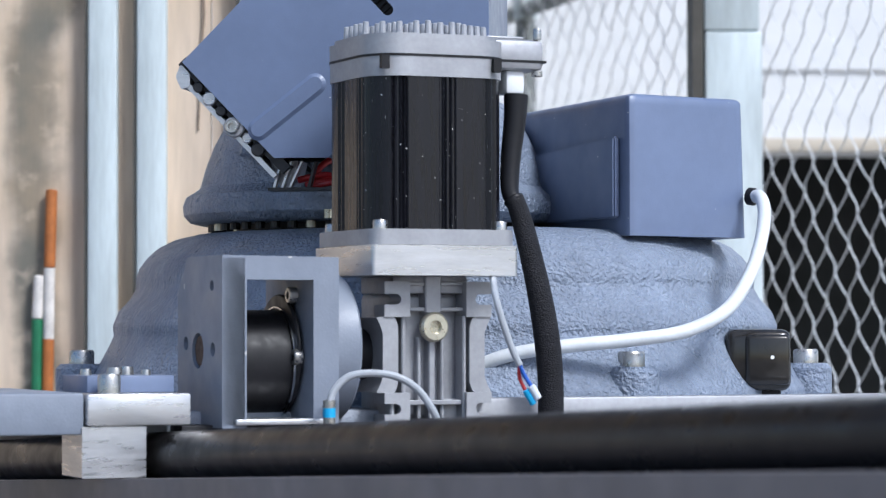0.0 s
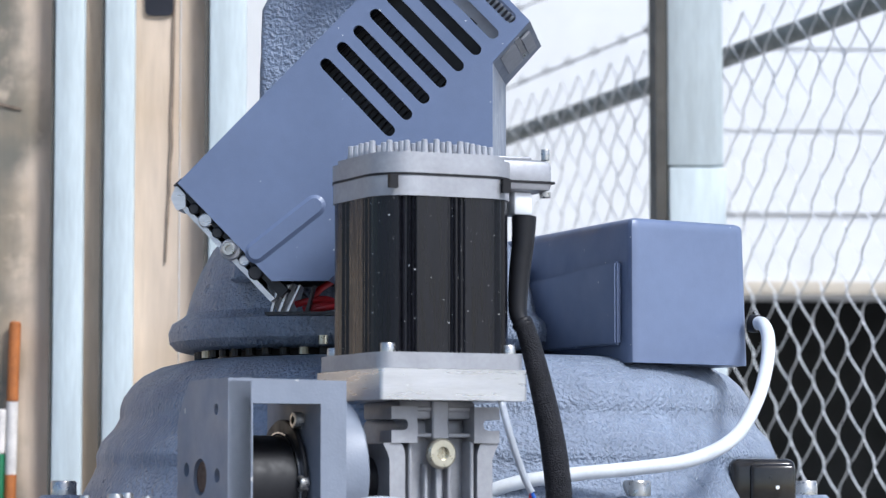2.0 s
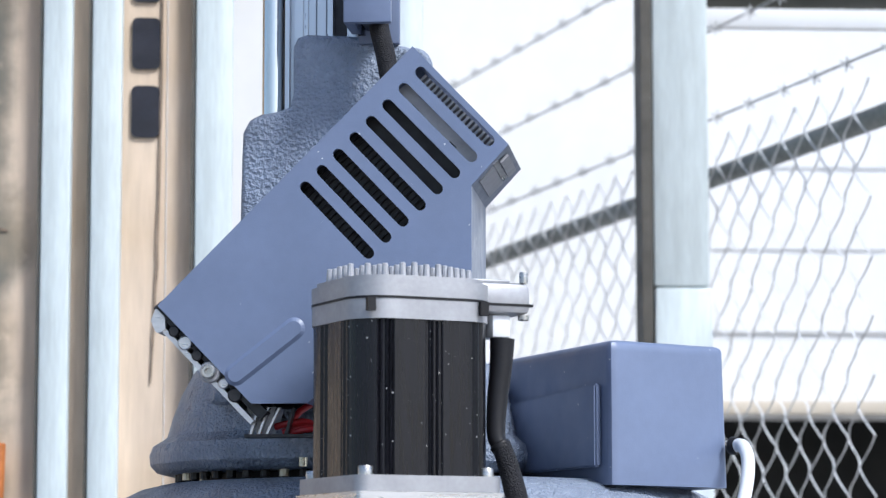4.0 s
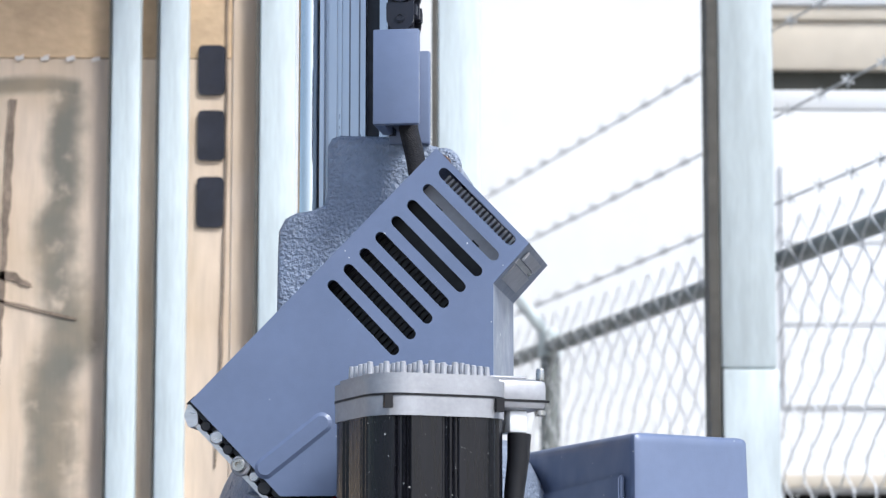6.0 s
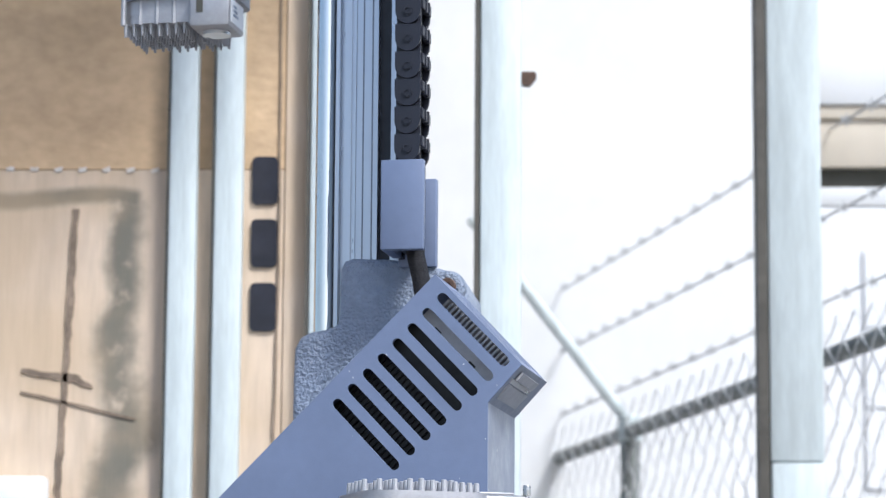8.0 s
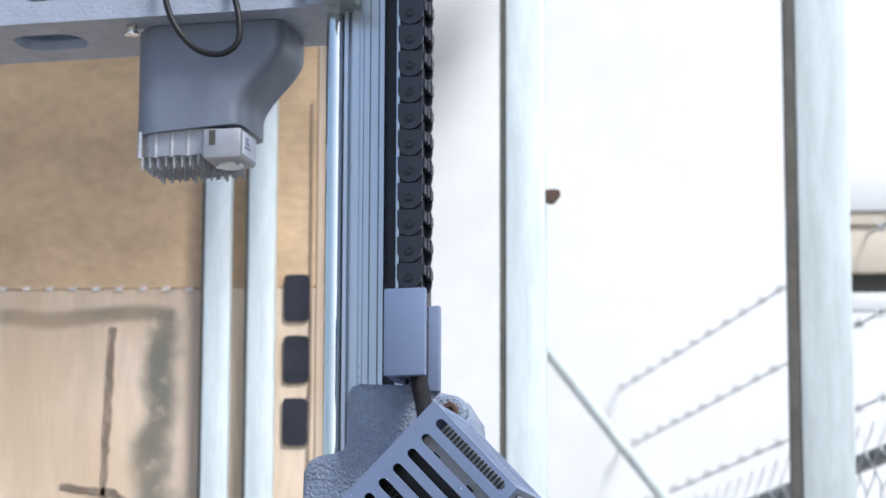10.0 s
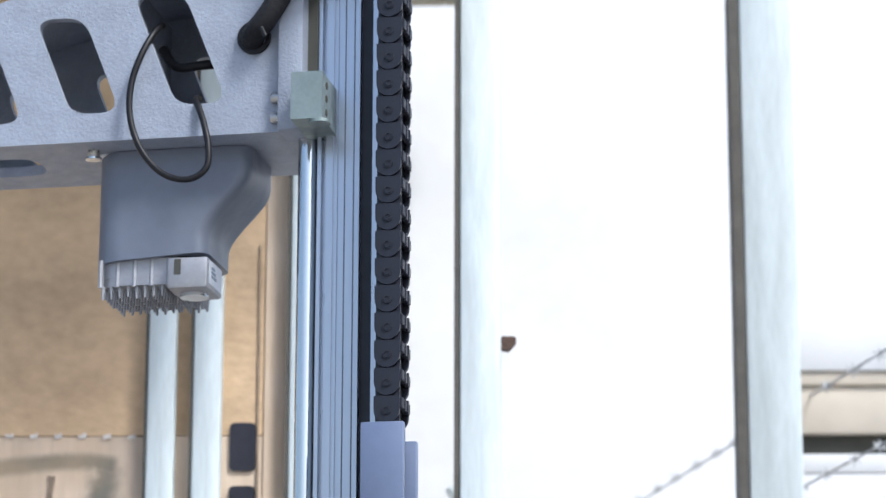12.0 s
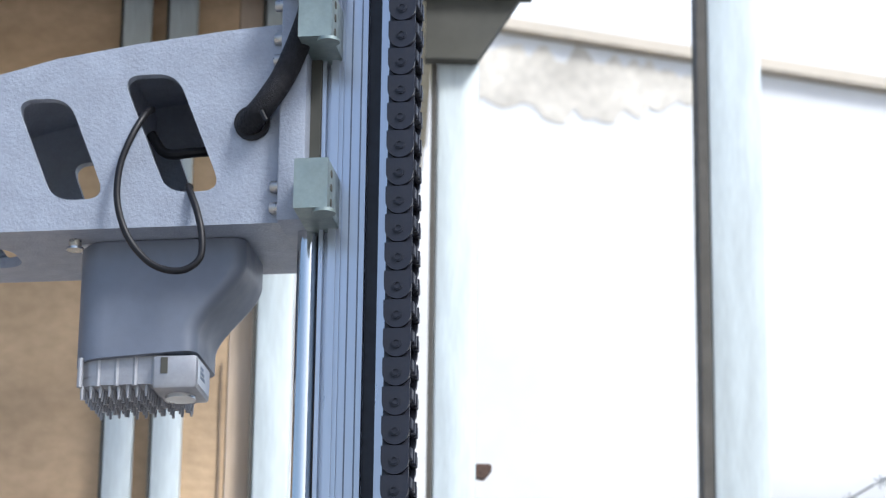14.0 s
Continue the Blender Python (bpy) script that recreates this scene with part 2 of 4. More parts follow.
def tube(points, r, seg=12, steps=8, bm=None):
    """A round tube through points (Catmull-Rom)."""
    b = bm or bmesh.new()
    P = [Vector(p) for p in points]
    P = [P[0] * 2 - P[1]] + P + [P[-1] * 2 - P[-2]]
    path = []
    for i in range(1, len(P) - 2):
        for s in range(steps):
            t = s / steps
            a, c, d, e = P[i - 1], P[i], P[i + 1], P[i + 2]
            path.append(0.5 * (2 * c + (d - a) * t + (2 * a - 5 * c + 4 * d - e) * t * t + (3 * c - a - 3 * d + e) * t ** 3))
    path.append(P[-2])
    side = None
    rings = []
    for i, p in enumerate(path):
        d = (path[min(i + 1, len(path) - 1)] - path[max(i - 1, 0)]).normalized()
        side = d.orthogonal() if side is None else (side - d * side.dot(d))
        side.normalize()
        up = d.cross(side)
        rr = r(i / (len(path) - 1)) if callable(r) else r
        rings.append([b.verts.new(p + (side * math.cos(2 * math.pi * k / seg) + up * math.sin(2 * math.pi * k / seg)) * rr) for k in range(seg)])
    for a, c in zip(rings, rings[1:]):
        for k in range(seg):
            b.faces.new((a[k], a[(k + 1) % seg], c[(k + 1) % seg], c[k]))
    b.faces.new(rings[0])
    b.faces.new(rings[-1])
    return b


def arc(cx, cz, r, a0, a1, n=8):
    return [(cx + r * math.cos(radians(a0 + (a1 - a0) * i / n)), cz + r * math.sin(radians(a0 + (a1 - a0) * i / n))) for i in range(n + 1)]


def rounded(pts, r, n=5):
    """A polygon with its corners rounded off."""
    out = []
    N = len(pts)
    for i, p in enumerate(pts):
        p, a, c = Vector(p), Vector(pts[i - 1]), Vector(pts[(i + 1) % N])
        rr = min(r, (a - p).length * 0.49, (c - p).length * 0.49)
        s, e = p + (a - p).normalized() * rr, p + (c - p).normalized() * rr
        for k in range(n + 1):
            t = k / n
            out.append(tuple(s * (1 - t) ** 2 + p * 2 * t * (1 - t) + e * t * t))
    return out


def plate(outer, y0, y1, holes=(), bm=None, axis="y", bev=0.0):
    """A flat plate with holes through it: outlines in (x, z), thickness along y (or in (x, y) along z)."""
    b = bm or bmesh.new()
    edges = []
    for loop in (outer, *holes):
        vs = [b.verts.new((x, y0, z) if axis == "y" else ((x, z, y0) if axis == "z" else (y0, x, z))) for x, z in loop]
        edges += [b.edges.new((vs[i], vs[(i + 1) % len(vs)])) for i in range(len(vs))]
    r = bmesh.ops.triangle_fill(b, use_beauty=True, use_dissolve=False, edges=edges)
    faces = [g for g in r["geom"] if isinstance(g, bmesh.types.BMFace)]
    r = bmesh.ops.extrude_face_region(b, geom=faces)
    d = {"y": (0, y1 - y0, 0), "z": (0, 0, y1 - y0), "x": (y1 - y0, 0, 0)}[axis]
    bmesh.ops.translate(b, verts=[g for g in r["geom"] if isinstance(g, bmesh.types.BMVert)], vec=d)
    return b


def socket_bolt(p, direction, r, h, parent, name="bolt", mat=None):
    """A cap screw head with a hexagon socket."""
    p, d = Vector(p), Vector(direction).normalized()
    rot = Matrix.Translation(p) @ d.to_track_quat("Z", "Y").to_matrix().to_4x4()
    prof = [(0, 0), (r, 0), (r, h * 0.85), (r * 0.88, h), (r * 0.5, h), (r * 0.5, h * 0.4), (0, h * 0.4)]
    return part(name, lathe(prof, rot, 18), mat or M_BOLT, parent)


# ---- ground, walls, posts ----
single("ground", box(-60, 60, -60, 90, -0.2, 0.0), M_GROUND, "pale concrete yard around the machine", "ground", "structure")

WALL_Y = 1.12
# sheathing board between and beside the studs
board = thing("wall_board", "beige plywood sheathing board with stains", "wall", (0, WALL_Y, 0))
tagged(board, kind="structure")
part("panel", box(-2.2, -0.172, WALL_Y, WALL_Y + 0.02, 0.0, 2.126), M_PLY, board)
# Rough upper board; its browner colour also carries the porch roof's shade.
part("panel", box(-2.2, -0.172, WALL_Y, WALL_Y + 0.02, 2.1272, 3.2), M_FOAM, board, "rough brown foam board, darkened for the roof's shade")
part("panel", box(-0.1705, -0.104, WALL_Y, WALL_Y + 0.02, 0.0, 3.2), M_PLY, board)


def ragged(points, half, seed, y, depth=0.002):
    """An uneven smear along a line of (x, z, half width)."""
    rnd = random.Random(seed)
    up, down = [], []
    for i in range(len(points) - 1):
        (x0, z0, w0), (x1, z1, w1) = points[i], points[i + 1]
        d = Vector((x1 - x0, z1 - z0)).normalized()
        nrm = Vector((-d.y, d.x))
        for k in range(9):
            t = k / 9
            w = (w0 + (w1 - w0) * t) * half
            c = Vector((x0 + (x1 - x0) * t, z0 + (z1 - z0) * t))
            up.append(tuple(c + nrm * w * rnd.uniform(0.55, 1.2)))
            down.append(tuple(c - nrm * w * rnd.uniform(0.55, 1.2)))
    return plate(up + down[::-1], y - depth, y - 0.0003)


part("seam", ragged([(-0.412, 2.08, 1), (-0.416, 1.98, 1.2), (-0.419, 1.88, 0.8), (-0.424, 1.775, 1.2), (-0.426, 1.69, 0.8)], 0.004, 6, WALL_Y), M_CRACK, board, "dark ragged board seam")
part("seam", ragged([(-0.47, 1.892, 1), (-0.41, 1.884, 1.4), (-0.385, 1.872, 0.5)], 0.004, 7, WALL_Y), M_CRACK, board, "dark ragged board seam")
part("seam", ragged([(-0.47, 1.868, 0.6), (-0.40, 1.852, 0.8), (-0.33, 1.835, 0.4)], 0.003, 8, WALL_Y), M_CRACK, board, "dark ragged board seam")
part("seam", ragged([(-0.178, 2.35, 0.4), (-0.177, 2.0, 0.6), (-0.18, 1.8, 0.8), (-0.186, 1.66, 0.4)], 0.0022, 9, WALL_Y - 0.0007), M_CRACK, board, "dark ragged board seam")
for i in range(9):
    part("putty_patch", ragged([(-0.55 + i * 0.028, 2.128 - 0.0005 * i, 0.8), (-0.54 + i * 0.028, 2.127, 1.0)], 0.003, 20 + i, WALL_Y - 0.0005), M_WHITE_PAINT, board)

# three dark bars on the board
for zc in (2.113, 2.040, 1.966):
    part("painted_bar", plate(rounded([(-0.209, zc - 0.028), (-0.179, zc - 0.028), (-0.179, zc + 0.028), (-0.209, zc + 0.028)], 0.007), WALL_Y - 0.0035, WALL_Y - 0.001), M_BAR, board, "dark painted bar")


def stud(x0, x1, y, z1, label, dark=0.0, seam=None):
    """A galvanised square post with rounded folds, a dark strip along one edge and an optional sleeve joint."""
    t = thing("galvanised_post", label, "post", ((x0 + x1) / 2, y, 0), group="galvanised posts")
    w = x1 - x0
    if seam:
        part("upper_tube", box(x0, x1, y, y + w, seam, z1, 0.004, 2), M_GALV, t)
        part("sleeve", box(x0 + 0.001, x1 + 0.003, y - 0.002, y + w + 0.002, 0.0, seam - 0.0015, 0.004, 2), M_GALV, t, "lower galvanised sleeve")
    else:
        part("tube", box(x0, x1, y, y + (w if y < 1.09 else 0.0215), 0.0, z1, 0.004, 2), M_GALV, t)
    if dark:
        part("edge_strip", box(x0 - dark, x0 - 0.0006, y + 0.002, y + (w if y < 1.09 or y > 1.5 else 0.0215), 0.0, z1), M_GALV_EDGE, t, "dark strip along the post edge")
    return t


stud(-0.3025, -0.2705, 1.098, 3.2, "pale galvanised stud in front of the plywood board", 0.003)
stud(-0.2505, -0.2180, 1.098, 3.2, "pale galvanised stud beside the painted bars", 0.003)
stud(-0.1405, -0.1005, 1.098, 3.2, "pale galvanised stud behind the machine column", 0.004)
stud(0.0545, 0.1010, 1.075, 3.2, "galvanised porch post with a dark edge", 0.0065)
stud(0.4195, 0.4900, 1.64, 4.5, "thick galvanised fence-side post with a sleeve joint", 0.014, 1.838)

# clip on the porch post
clip = thing("rusty_bracket", "small rusty brown bracket on the porch post", "bracket", (0.117, 1.09, 2.226))
part("tab", plate(rounded([(0.1006, 2.219), (0.110, 2.217), (0.119, 2.228), (0.117, 2.233), (0.1006, 2.233)], 0.003), 1.083, 1.097), M_RUST, clip)

# small white box on the board
wb = thing("junction_box", "small white plastic box on the plywood board", "junction box", (-0.47, WALL_Y, 1.74))
part("body", box(-0.51, -0.434, WALL_Y - 0.03, WALL_Y, 1.705, 1.77, 0.005), M_WHITE_PLASTIC, wb)

# porch roof above the wall, with battens, and the gusset on the post
roof = thing("porch_roof", "olive-grey porch roof boards seen from below", "roof", (0, 1.2, 2.9))
tagged(roof, kind="structure")
rb = bmesh.new()
for i in range(24):
    x = -2.292 + i * 0.098
    box(x, x + 0.0955, 0.64, 3.4, 0, 0.02, 0, 1, rb)
for v in rb.verts:
    v.co.z += 2.78 + (v.co.y - 0.75) * 0.25
part("boards", rb, M_ROOF, roof, smooth=False)
for x in (-0.62, -0.30, 0.02):
    fb = box(x, x + 0.03, 0.65, 3.38, -0.05, -0.002)
    for v in fb.verts:
        v.co.z += 2.78 + (v.co.y - 0.75) * 0.25
    part("rafter", fb, M_ROOF, roof, smooth=False)
beam = single("porch_beam", box(-2.2, 0.16, 1.04, 1.073, 2.765, 2.86, 0.003), M_OPEN, "dark beam under the porch roof", "beam", "structure")
gus = single("gusset", plate([(0.04, 2.765), (0.04, 2.69), (0.099, 2.69), (0.146, 2.765)], 1.055, 1.073), M_OPEN, "dark triangular gusset on the porch post", "gusset", "structure")

# two painted stakes against the board
for x, ztop, cols, lab in ((-0.3435, 1.612, (M_ORANGE, M_WHITE_PAINT, M_ORANGE), "orange stake with a white band against the board"),
                           (-0.3565, 1.520, (M_WHITE_PAINT, M_GREEN, M_GREEN), "green stake with a white top against the board")):
    st = thing("painted_stake", lab, "stake", (x, WALL_Y - 0.012, 0), group="painted stakes")
    z2 = 1.528 if cols[0] is M_ORANGE else 1.473
    z3 = 1.452 if cols[0] is M_ORANGE else 1.30
    part("tip", cyl((x, WALL_Y - 0.009, z2), (x + 0.002, WALL_Y - 0.008, ztop), 0.0062, 14, bev=0.0015), cols[0], st)
    part("band", cyl((x - 0.001, WALL_Y - 0.0095, z3), (x, WALL_Y - 0.009, z2), 0.0062, 14), cols[1], st)
    part("shaft", cyl((x - 0.02, WALL_Y - 0.03, 0.0), (x - 0.001, WALL_Y - 0.0095, z3), 0.0062, 14), cols[2], st)

# ---- building beyond the fence ----
BY = 3.6
house = thing("white_building", "white stucco building beyond the fence, sunlit", "building", (1.0, BY, 0))


def eave_z(x):
    return 3.804 - 0.152 * x


part("wall", plate([(-0.6, 0), (0.745, 0), (0.745, 1.802), (3.2, 1.802), (3.2, 0), (6.0, 0), (6.0, eave_z(6.0) - 0.005), (-0.6, eave_z(-0.6) - 0.005)], BY, BY + 0.15), M_WALL, house, smooth=False)
part("side_wall", box(-0.6, -0.45, BY + 0.152, BY + 5, 0, 3.7), M_WALL, house, smooth=False)
part("eave", plate([(-0.6, eave_z(-0.6)), (6.0, eave_z(6.0)), (6.0, eave_z(6.0) + 0.024), (-0.6, eave_z(-0.6) + 0.024)], BY - 0.025, BY + 0.15), M_SOFFIT, house, "cream eave board")
rb = bmesh.new()
rv = [rb.verts.new(p) for p in ((-0.6, BY - 0.022, eave_z(-0.6) + 0.026), (6.0, BY - 0.022, eave_z(6.0) + 0.026), (6.0, BY + 2.2, eave_z(6.0) + 1.35), (-0.6, BY + 2.2, eave_z(-0.6) + 1.35))]
rw = [rb.verts.new(v.co + Vector((0, 0.03, -0.001))) for v in rv]
for f in ((rv[0], rv[1], rv[2], rv[3]), (rw[3], rw[2], rw[1], rw[0]), (rv[1], rv[0], rw[0], rw[1]), (rv[2], rv[1], rw[1], rw[2]), (rv[3], rv[2], rw[2], rw[3]), (rv[0], rv[3], rw[3], rw[0])):
    rb.faces.new(f)
part("roof", rb, M_WALL, house, "white sloping roof", smooth=False)
# Near-black sheet and lining put the garage's inner shade into their colour.
part("garage_shade", box(0.70, 3.3, BY + 0.60, BY + 0.65, 0, 2.0), M_DARK, house, "near-black sheet for the shade inside the garage")
part("shade_lining", box(0.70, 3.3, BY + 0.152, BY + 0.60, 1.83, 1.88), M_DARK, house)
part("shade_lining", box(0.66, 0.70, BY + 0.152, BY + 0.65, 0, 1.88), M_DARK, house)
part("shade_lining", box(3.3, 3.34, BY + 0.152, BY + 0.65, 0, 1.88), M_DARK, house)
part("door_lintel", box(0.74, 3.25, BY - 0.012, BY - 0.001, 1.804, 1.83, 0.002), M_SOFFIT, house, "cream lintel trim")
for k in range(3):
    z = 1.96 + k * 0.16
    part("siding_lap", box(0.746, 5.9, BY - 0.007, BY - 0.001, z, z + 0.155, 0.002, 1), M_WALL, house)
part("wall_stain", ragged([(0.12, 3.68, 0.9), (0.30, 3.66, 1.5), (0.48, 3.655, 1.2), (0.62, 3.65, 0.5)], 0.055, 41, BY), M_WALL_STAIN, house, "beige weather stain under the eave")
ET = 2.05
canopy = thing("door_canopy", "white and cream timber canopy beyond the fence", "canopy", (2.0, ET, 0))
part("fascia", box(0.445, 3.2, ET - 0.042, ET - 0.003, 2.392, 2.472, 0.003), M_WALL, canopy)
part("soffit", box(0.448, 3.2, ET - 0.036, ET - 0.003, 2.372, 2.3915, 0.001), M_SOFFIT, canopy)
part("ledger", box(0.455, 3.2, ET - 0.03, ET - 0.003, 2.302, 2.371, 0.001), M_SOFFIT, canopy, "cream ledger board")
# Solid dark strip painted in place of the gap's shadow.
part("shadow_gap_strip", box(0.455, 3.2, ET - 0.012, ET - 0.003, 2.274, 2.301), M_OPEN, canopy)
part("lower_trim", box(0.455, 3.2, ET - 0.022, ET - 0.003, 2.246, 2.273, 0.001), M_WALL, canopy)
part("canopy_post", box(3.1, 3.2, ET - 0.003, ET + 0.09, 0, 2.47, 0.004), M_WALL, canopy)

# ---- chain-link fence ----
FY, FV = -76.0, 0.994
fence = thing("chain_link_fence", "galvanised chain-link fence with three barbed strands", "fence", (-2.2, FV, 0), FY)
part("top_rail", tube([(-5.0, FV + 0.015, 2.022), (-3.0, FV + 0.015, 2.02), (-0.9, FV + 0.015, 2.03)], 0.0135, 12, 2), M_RAIL, fence, "weathered top pipe")
for u in (-4.7, -2.93, -0.98):
    part("fence_post", cyl((u, FV + 0.016, 0), (u, FV + 0.016, 2.04), 0.018, 16, bev=0.003), M_RAIL, fence)
    part("post_cap", cyl((u, FV + 0.016, 2.0), (u, FV + 0.016, 2.052), 0.021, 16, bev=0.006), M_GALV, fence)
    if u < -2:
        part("strand_arm", tube([(u, FV + 0.016, 2.035), (u, FV - 0.13, 2.215), (u, FV - 0.28, 2.40)], 0.011, 8, 3), M_GALV, fence)


def mesh_fabric(u0, u1, z0, z1, pitch, height, r):
    """Woven wires: vertical zigzags that hook into their neighbours."""
    b = bmesh.new()
    n = int((u1 - u0) / pitch)
    steps = int((z1 - z0) / height * 2)
    for i in range(n):
        rings = []
        for k in range(steps * 3 + 1):
            ph = k / 3.0
            tri = abs((ph % 2) - 1)
            s = tri * tri * (3 - 2 * tri) * 0.55 + tri * 0.45
            u = u0 + (i + (s if i % 2 == 0 else 1 - s) * 1.08 - 0.04) * pitch
            v = FV + (0.004 if k % 6 < 3 else -0.002) * 0.6
            z = z1 - ph * height / 2
            rings.append([b.verts.new((u + r * math.cos(a), v + r * math.sin(a), z)) for a in (0.5, 2.6, 4.7)])
        for a, c in zip(rings, rings[1:]):
            for q in range(3):
                b.faces.new((a[q], a[(q + 1) % 3], c[(q + 1) % 3], c[q]))
    return b


fabric = part("wire_fabric", mesh_fabric(-4.4, -1.25, 1.12, 2.075, 0.0360, 0.072, 0.00135), M_WIRE, fence, "zigzag galvanised wire mesh")
tagged(fabric, kind="stuff")
barb_mesh = None
for z in (2.357, 2.232, 2.108):
    part("barbed_strand", tube([(-5.0, FV + 0.016, z), (-3.2, FV + 0.018, z - 0.004), (-1.0, FV + 0.016, z + 0.003)], 0.0017, 6, 4), M_BARB, fence)
    rnd = random.Random(int(z * 100))
    u = -4.9
    while u < -1.1:
        if barb_mesh is None:
            bb = bmesh.new()
            for a in (0.4, 1.5, 2.6):
                d = Vector((0.25 - 0.2 * a, math.cos(a), math.sin(a))).normalized() * 0.0095
                c = Vector((u, FV + 0.016, z))
                cyl(c - d, c + d, 0.0015, 5, bm=bb)
            first_barb = (u, z)
            barb_mesh = part("barb", bb, M_BARB, fence).data
        else:
            barb = new("barb", barb_mesh)
            barb.parent, barb.location = fence, (u - first_barb[0], 0, z - first_barb[1])
        u += rnd.uniform(0.095, 0.125)

# ---- machine bench and rail ----
ROD_A, ROD_B = Vector((0.42, -1.225, 1.4396)), Vector((-0.70, 1.16, 1.3122))
ROD_DIR = (ROD_B - ROD_A).normalized()
RAIL_YAW = math.degrees(math.atan2(ROD_DIR.y, ROD_DIR.x))
bench = thing("rail_bench", "grey painted steel bench that carries the rail", "bench", (0, 0, 0))
bb = bmesh.new()
side = Vector((ROD_DIR.y, -ROD_DIR.x, 0)).normalized()
for a, c in ((-0.05, 0.30),):
    ends = []
    for P in (ROD_A, ROD_B):
        for s, dz in ((-a, -0.0150), (-c, -0.0150), (-c, -0.12), (-a, -0.12)):
            ends.append(bb.verts.new(P + side * s * -1 + Vector((0, 0, dz))))
    q = ends
    for f in ((0, 1, 2, 3), (7, 6, 5, 4), (0, 4, 5, 1), (1, 5, 6, 2), (2, 6, 7, 3), (3, 7, 4, 0)):
        bb.faces.new([q[i] for i in f])
part("rail_beam", bb, M_BEAM, bench, "grey beam under the rod")
part("bed", box(-0.75, 0.75, -0.1, 1.0, 1.18, 1.24, 0.004), M_BEAM, bench)
for x, y in ((-0.7, -0.05), (0.68, -0.05), (-0.7, 0.93), (0.68, 0.93)):
    part("leg", box(x, x + 0.06, y, y + 0.06, 0, 1.18, 0.003), M_BEAM, bench)
ring_at = ROD_A + ROD_DIR * ((0.011 - ROD_A.y) / ROD_DIR.y)
part("rod_collar", cyl(ring_at - ROD_DIR * 0.012, ring_at, 0.0188, 28, bev=0.002), M_ALU_CAST, bench)
rod = single("guide_rod", tube([ROD_A, (ROD_A + ROD_B) / 2, ROD_B], 0.0163, 24, 2), M_ROD_BLACK, "dark oiled round guide rod under the machine", "guide rod")

MY = 22.0
base = thing("carriage_plate", "grey painted carriage plate on a guide-rod bearing", "base plate", (0, 0.3, 1.24), MY)
part("plate", box(-0.17, 0.50, 0.045, 0.66, 1.385, 1.405, 0.003), M_CAST_ARM, base)
part("skirt", box(-0.12, 0.45, 0.20, 0.62, 1.24, 1.386, 0.003), M_BEAM, base)
part("front_edge", box(0.066, 0.44, 0.035, 0.0455, 1.386, 1.4125, 0.002), M_ALU_CAST, base, "bare aluminium front edge")
part("side_wing", box(-0.42, -0.2045, 0.004, 0.19, 1.3915, 1.4195, 0.002), M_PLASTIC_GREY, base)
part("clamp_plate", box(-0.2035, -0.131, 0.0, 0.075, 1.3972, 1.4188, 0.0015), M_ALU, base, "bare aluminium clamp plate")
part("spacer", box(-0.195, -0.133, 0.03, 0.09, 1.4188, 1.4305, 0.001), M_PLASTIC, base)
part("bearing_block", plate(rounded([(-0.2066, 1.3625), (-0.162, 1.3625), (-0.162, 1.3968), (-0.2066, 1.3968)], 0.001), 0.002, 0.05), M_ALU, base, "bare aluminium bearing block")
part("tray", box(-0.10, -0.03, -0.004, 0.03, 1.3965, 1.4005, 0.001), M_ALU, base)
part("tie_bar", box(-0.131, 0.10, 0.02, 0.046, 1.372, 1.3962, 0.001), M_RUBBER, base)
for u, v, h, r in ((-0.184, 0.015, 0.013, 0.0078), (-0.171, 0.045, 0.017, 0.0055), (-0.158, 0.06, 0.0175, 0.005), (-0.147, 0.05, 0.0155, 0.0034), (-0.187, 0.06, 0.016, 0.004)):
    socket_bolt((u, v, 1.4188), (0, 0, 1), r, h, base)

# ---- round cast base with shoulder ribs ----
CX, CY = 0.062, 0.42
cast = thing("cast_robot_base", "blue-grey hammered cast iron round robot base", "robot base", (CX, CY, 1.405))
prof = [(0, 1.405), (0.300, 1.405), (0.299, 1.414), (0.292, 1.424), (0.286, 1.436), (0.279, 1.449), (0.2755, 1.457), (0.2765, 1.465), (0.272, 1.476),
        (0.262, 1.487), (0.2575, 1.495), (0.2575, 1.503), (0.2545, 1.512), (0.248, 1.521), (0.239, 1.529), (0.226, 1.5355), (0.207, 1.540), (0.16, 1.5425), (0, 1.543)]
pp = []
for (r0, z0), (r1, z1) in zip(prof, prof[1:]):
    pp += [(r0 + (r1 - r0) * k / 3, z0 + (z1 - z0) * k / 3) for k in range(3)]
body = lathe(pp + [prof[-1]], Matrix.Translation((CX, CY, 0)), 128)
part("body", body, M_CAST, cast)
for ang, r in ((184, 0.302), (-6, 0.300), (-62, 0.285), (-118, 0.285), (60, 0.30), (120, 0.30)):
    x, y = CX + r * math.cos(radians(ang)), CY + r * math.sin(radians(ang))
    lug = part("bolt_lug", cyl((x, y, 1.405), (x, y, 1.4335), 0.0215, 28, bev=0.004), M_CAST, cast)
    socket_bolt((x, y, 1.433), (0, 0, 1), 0.0105, 0.012, lug)
# turntable disc and the sloping foot of the column
disc = thing("turntable", "blue-grey hammered cast turntable with sloping foot", "turntable", (CX, CY, 1.543))
DX = 0.003
dp = [(0, 1.5485), (0.146, 1.5485), (0.154, 1.5505), (0.159, 1.556), (0.160, 1.564), (0.157, 1.5715), (0.150, 1.5755), (0.1455, 1.579), (0.141, 1.595), (0.134, 1.6135), (0.124, 1.632), (0.108, 1.65), (0.07, 1.66), (0, 1.662)]
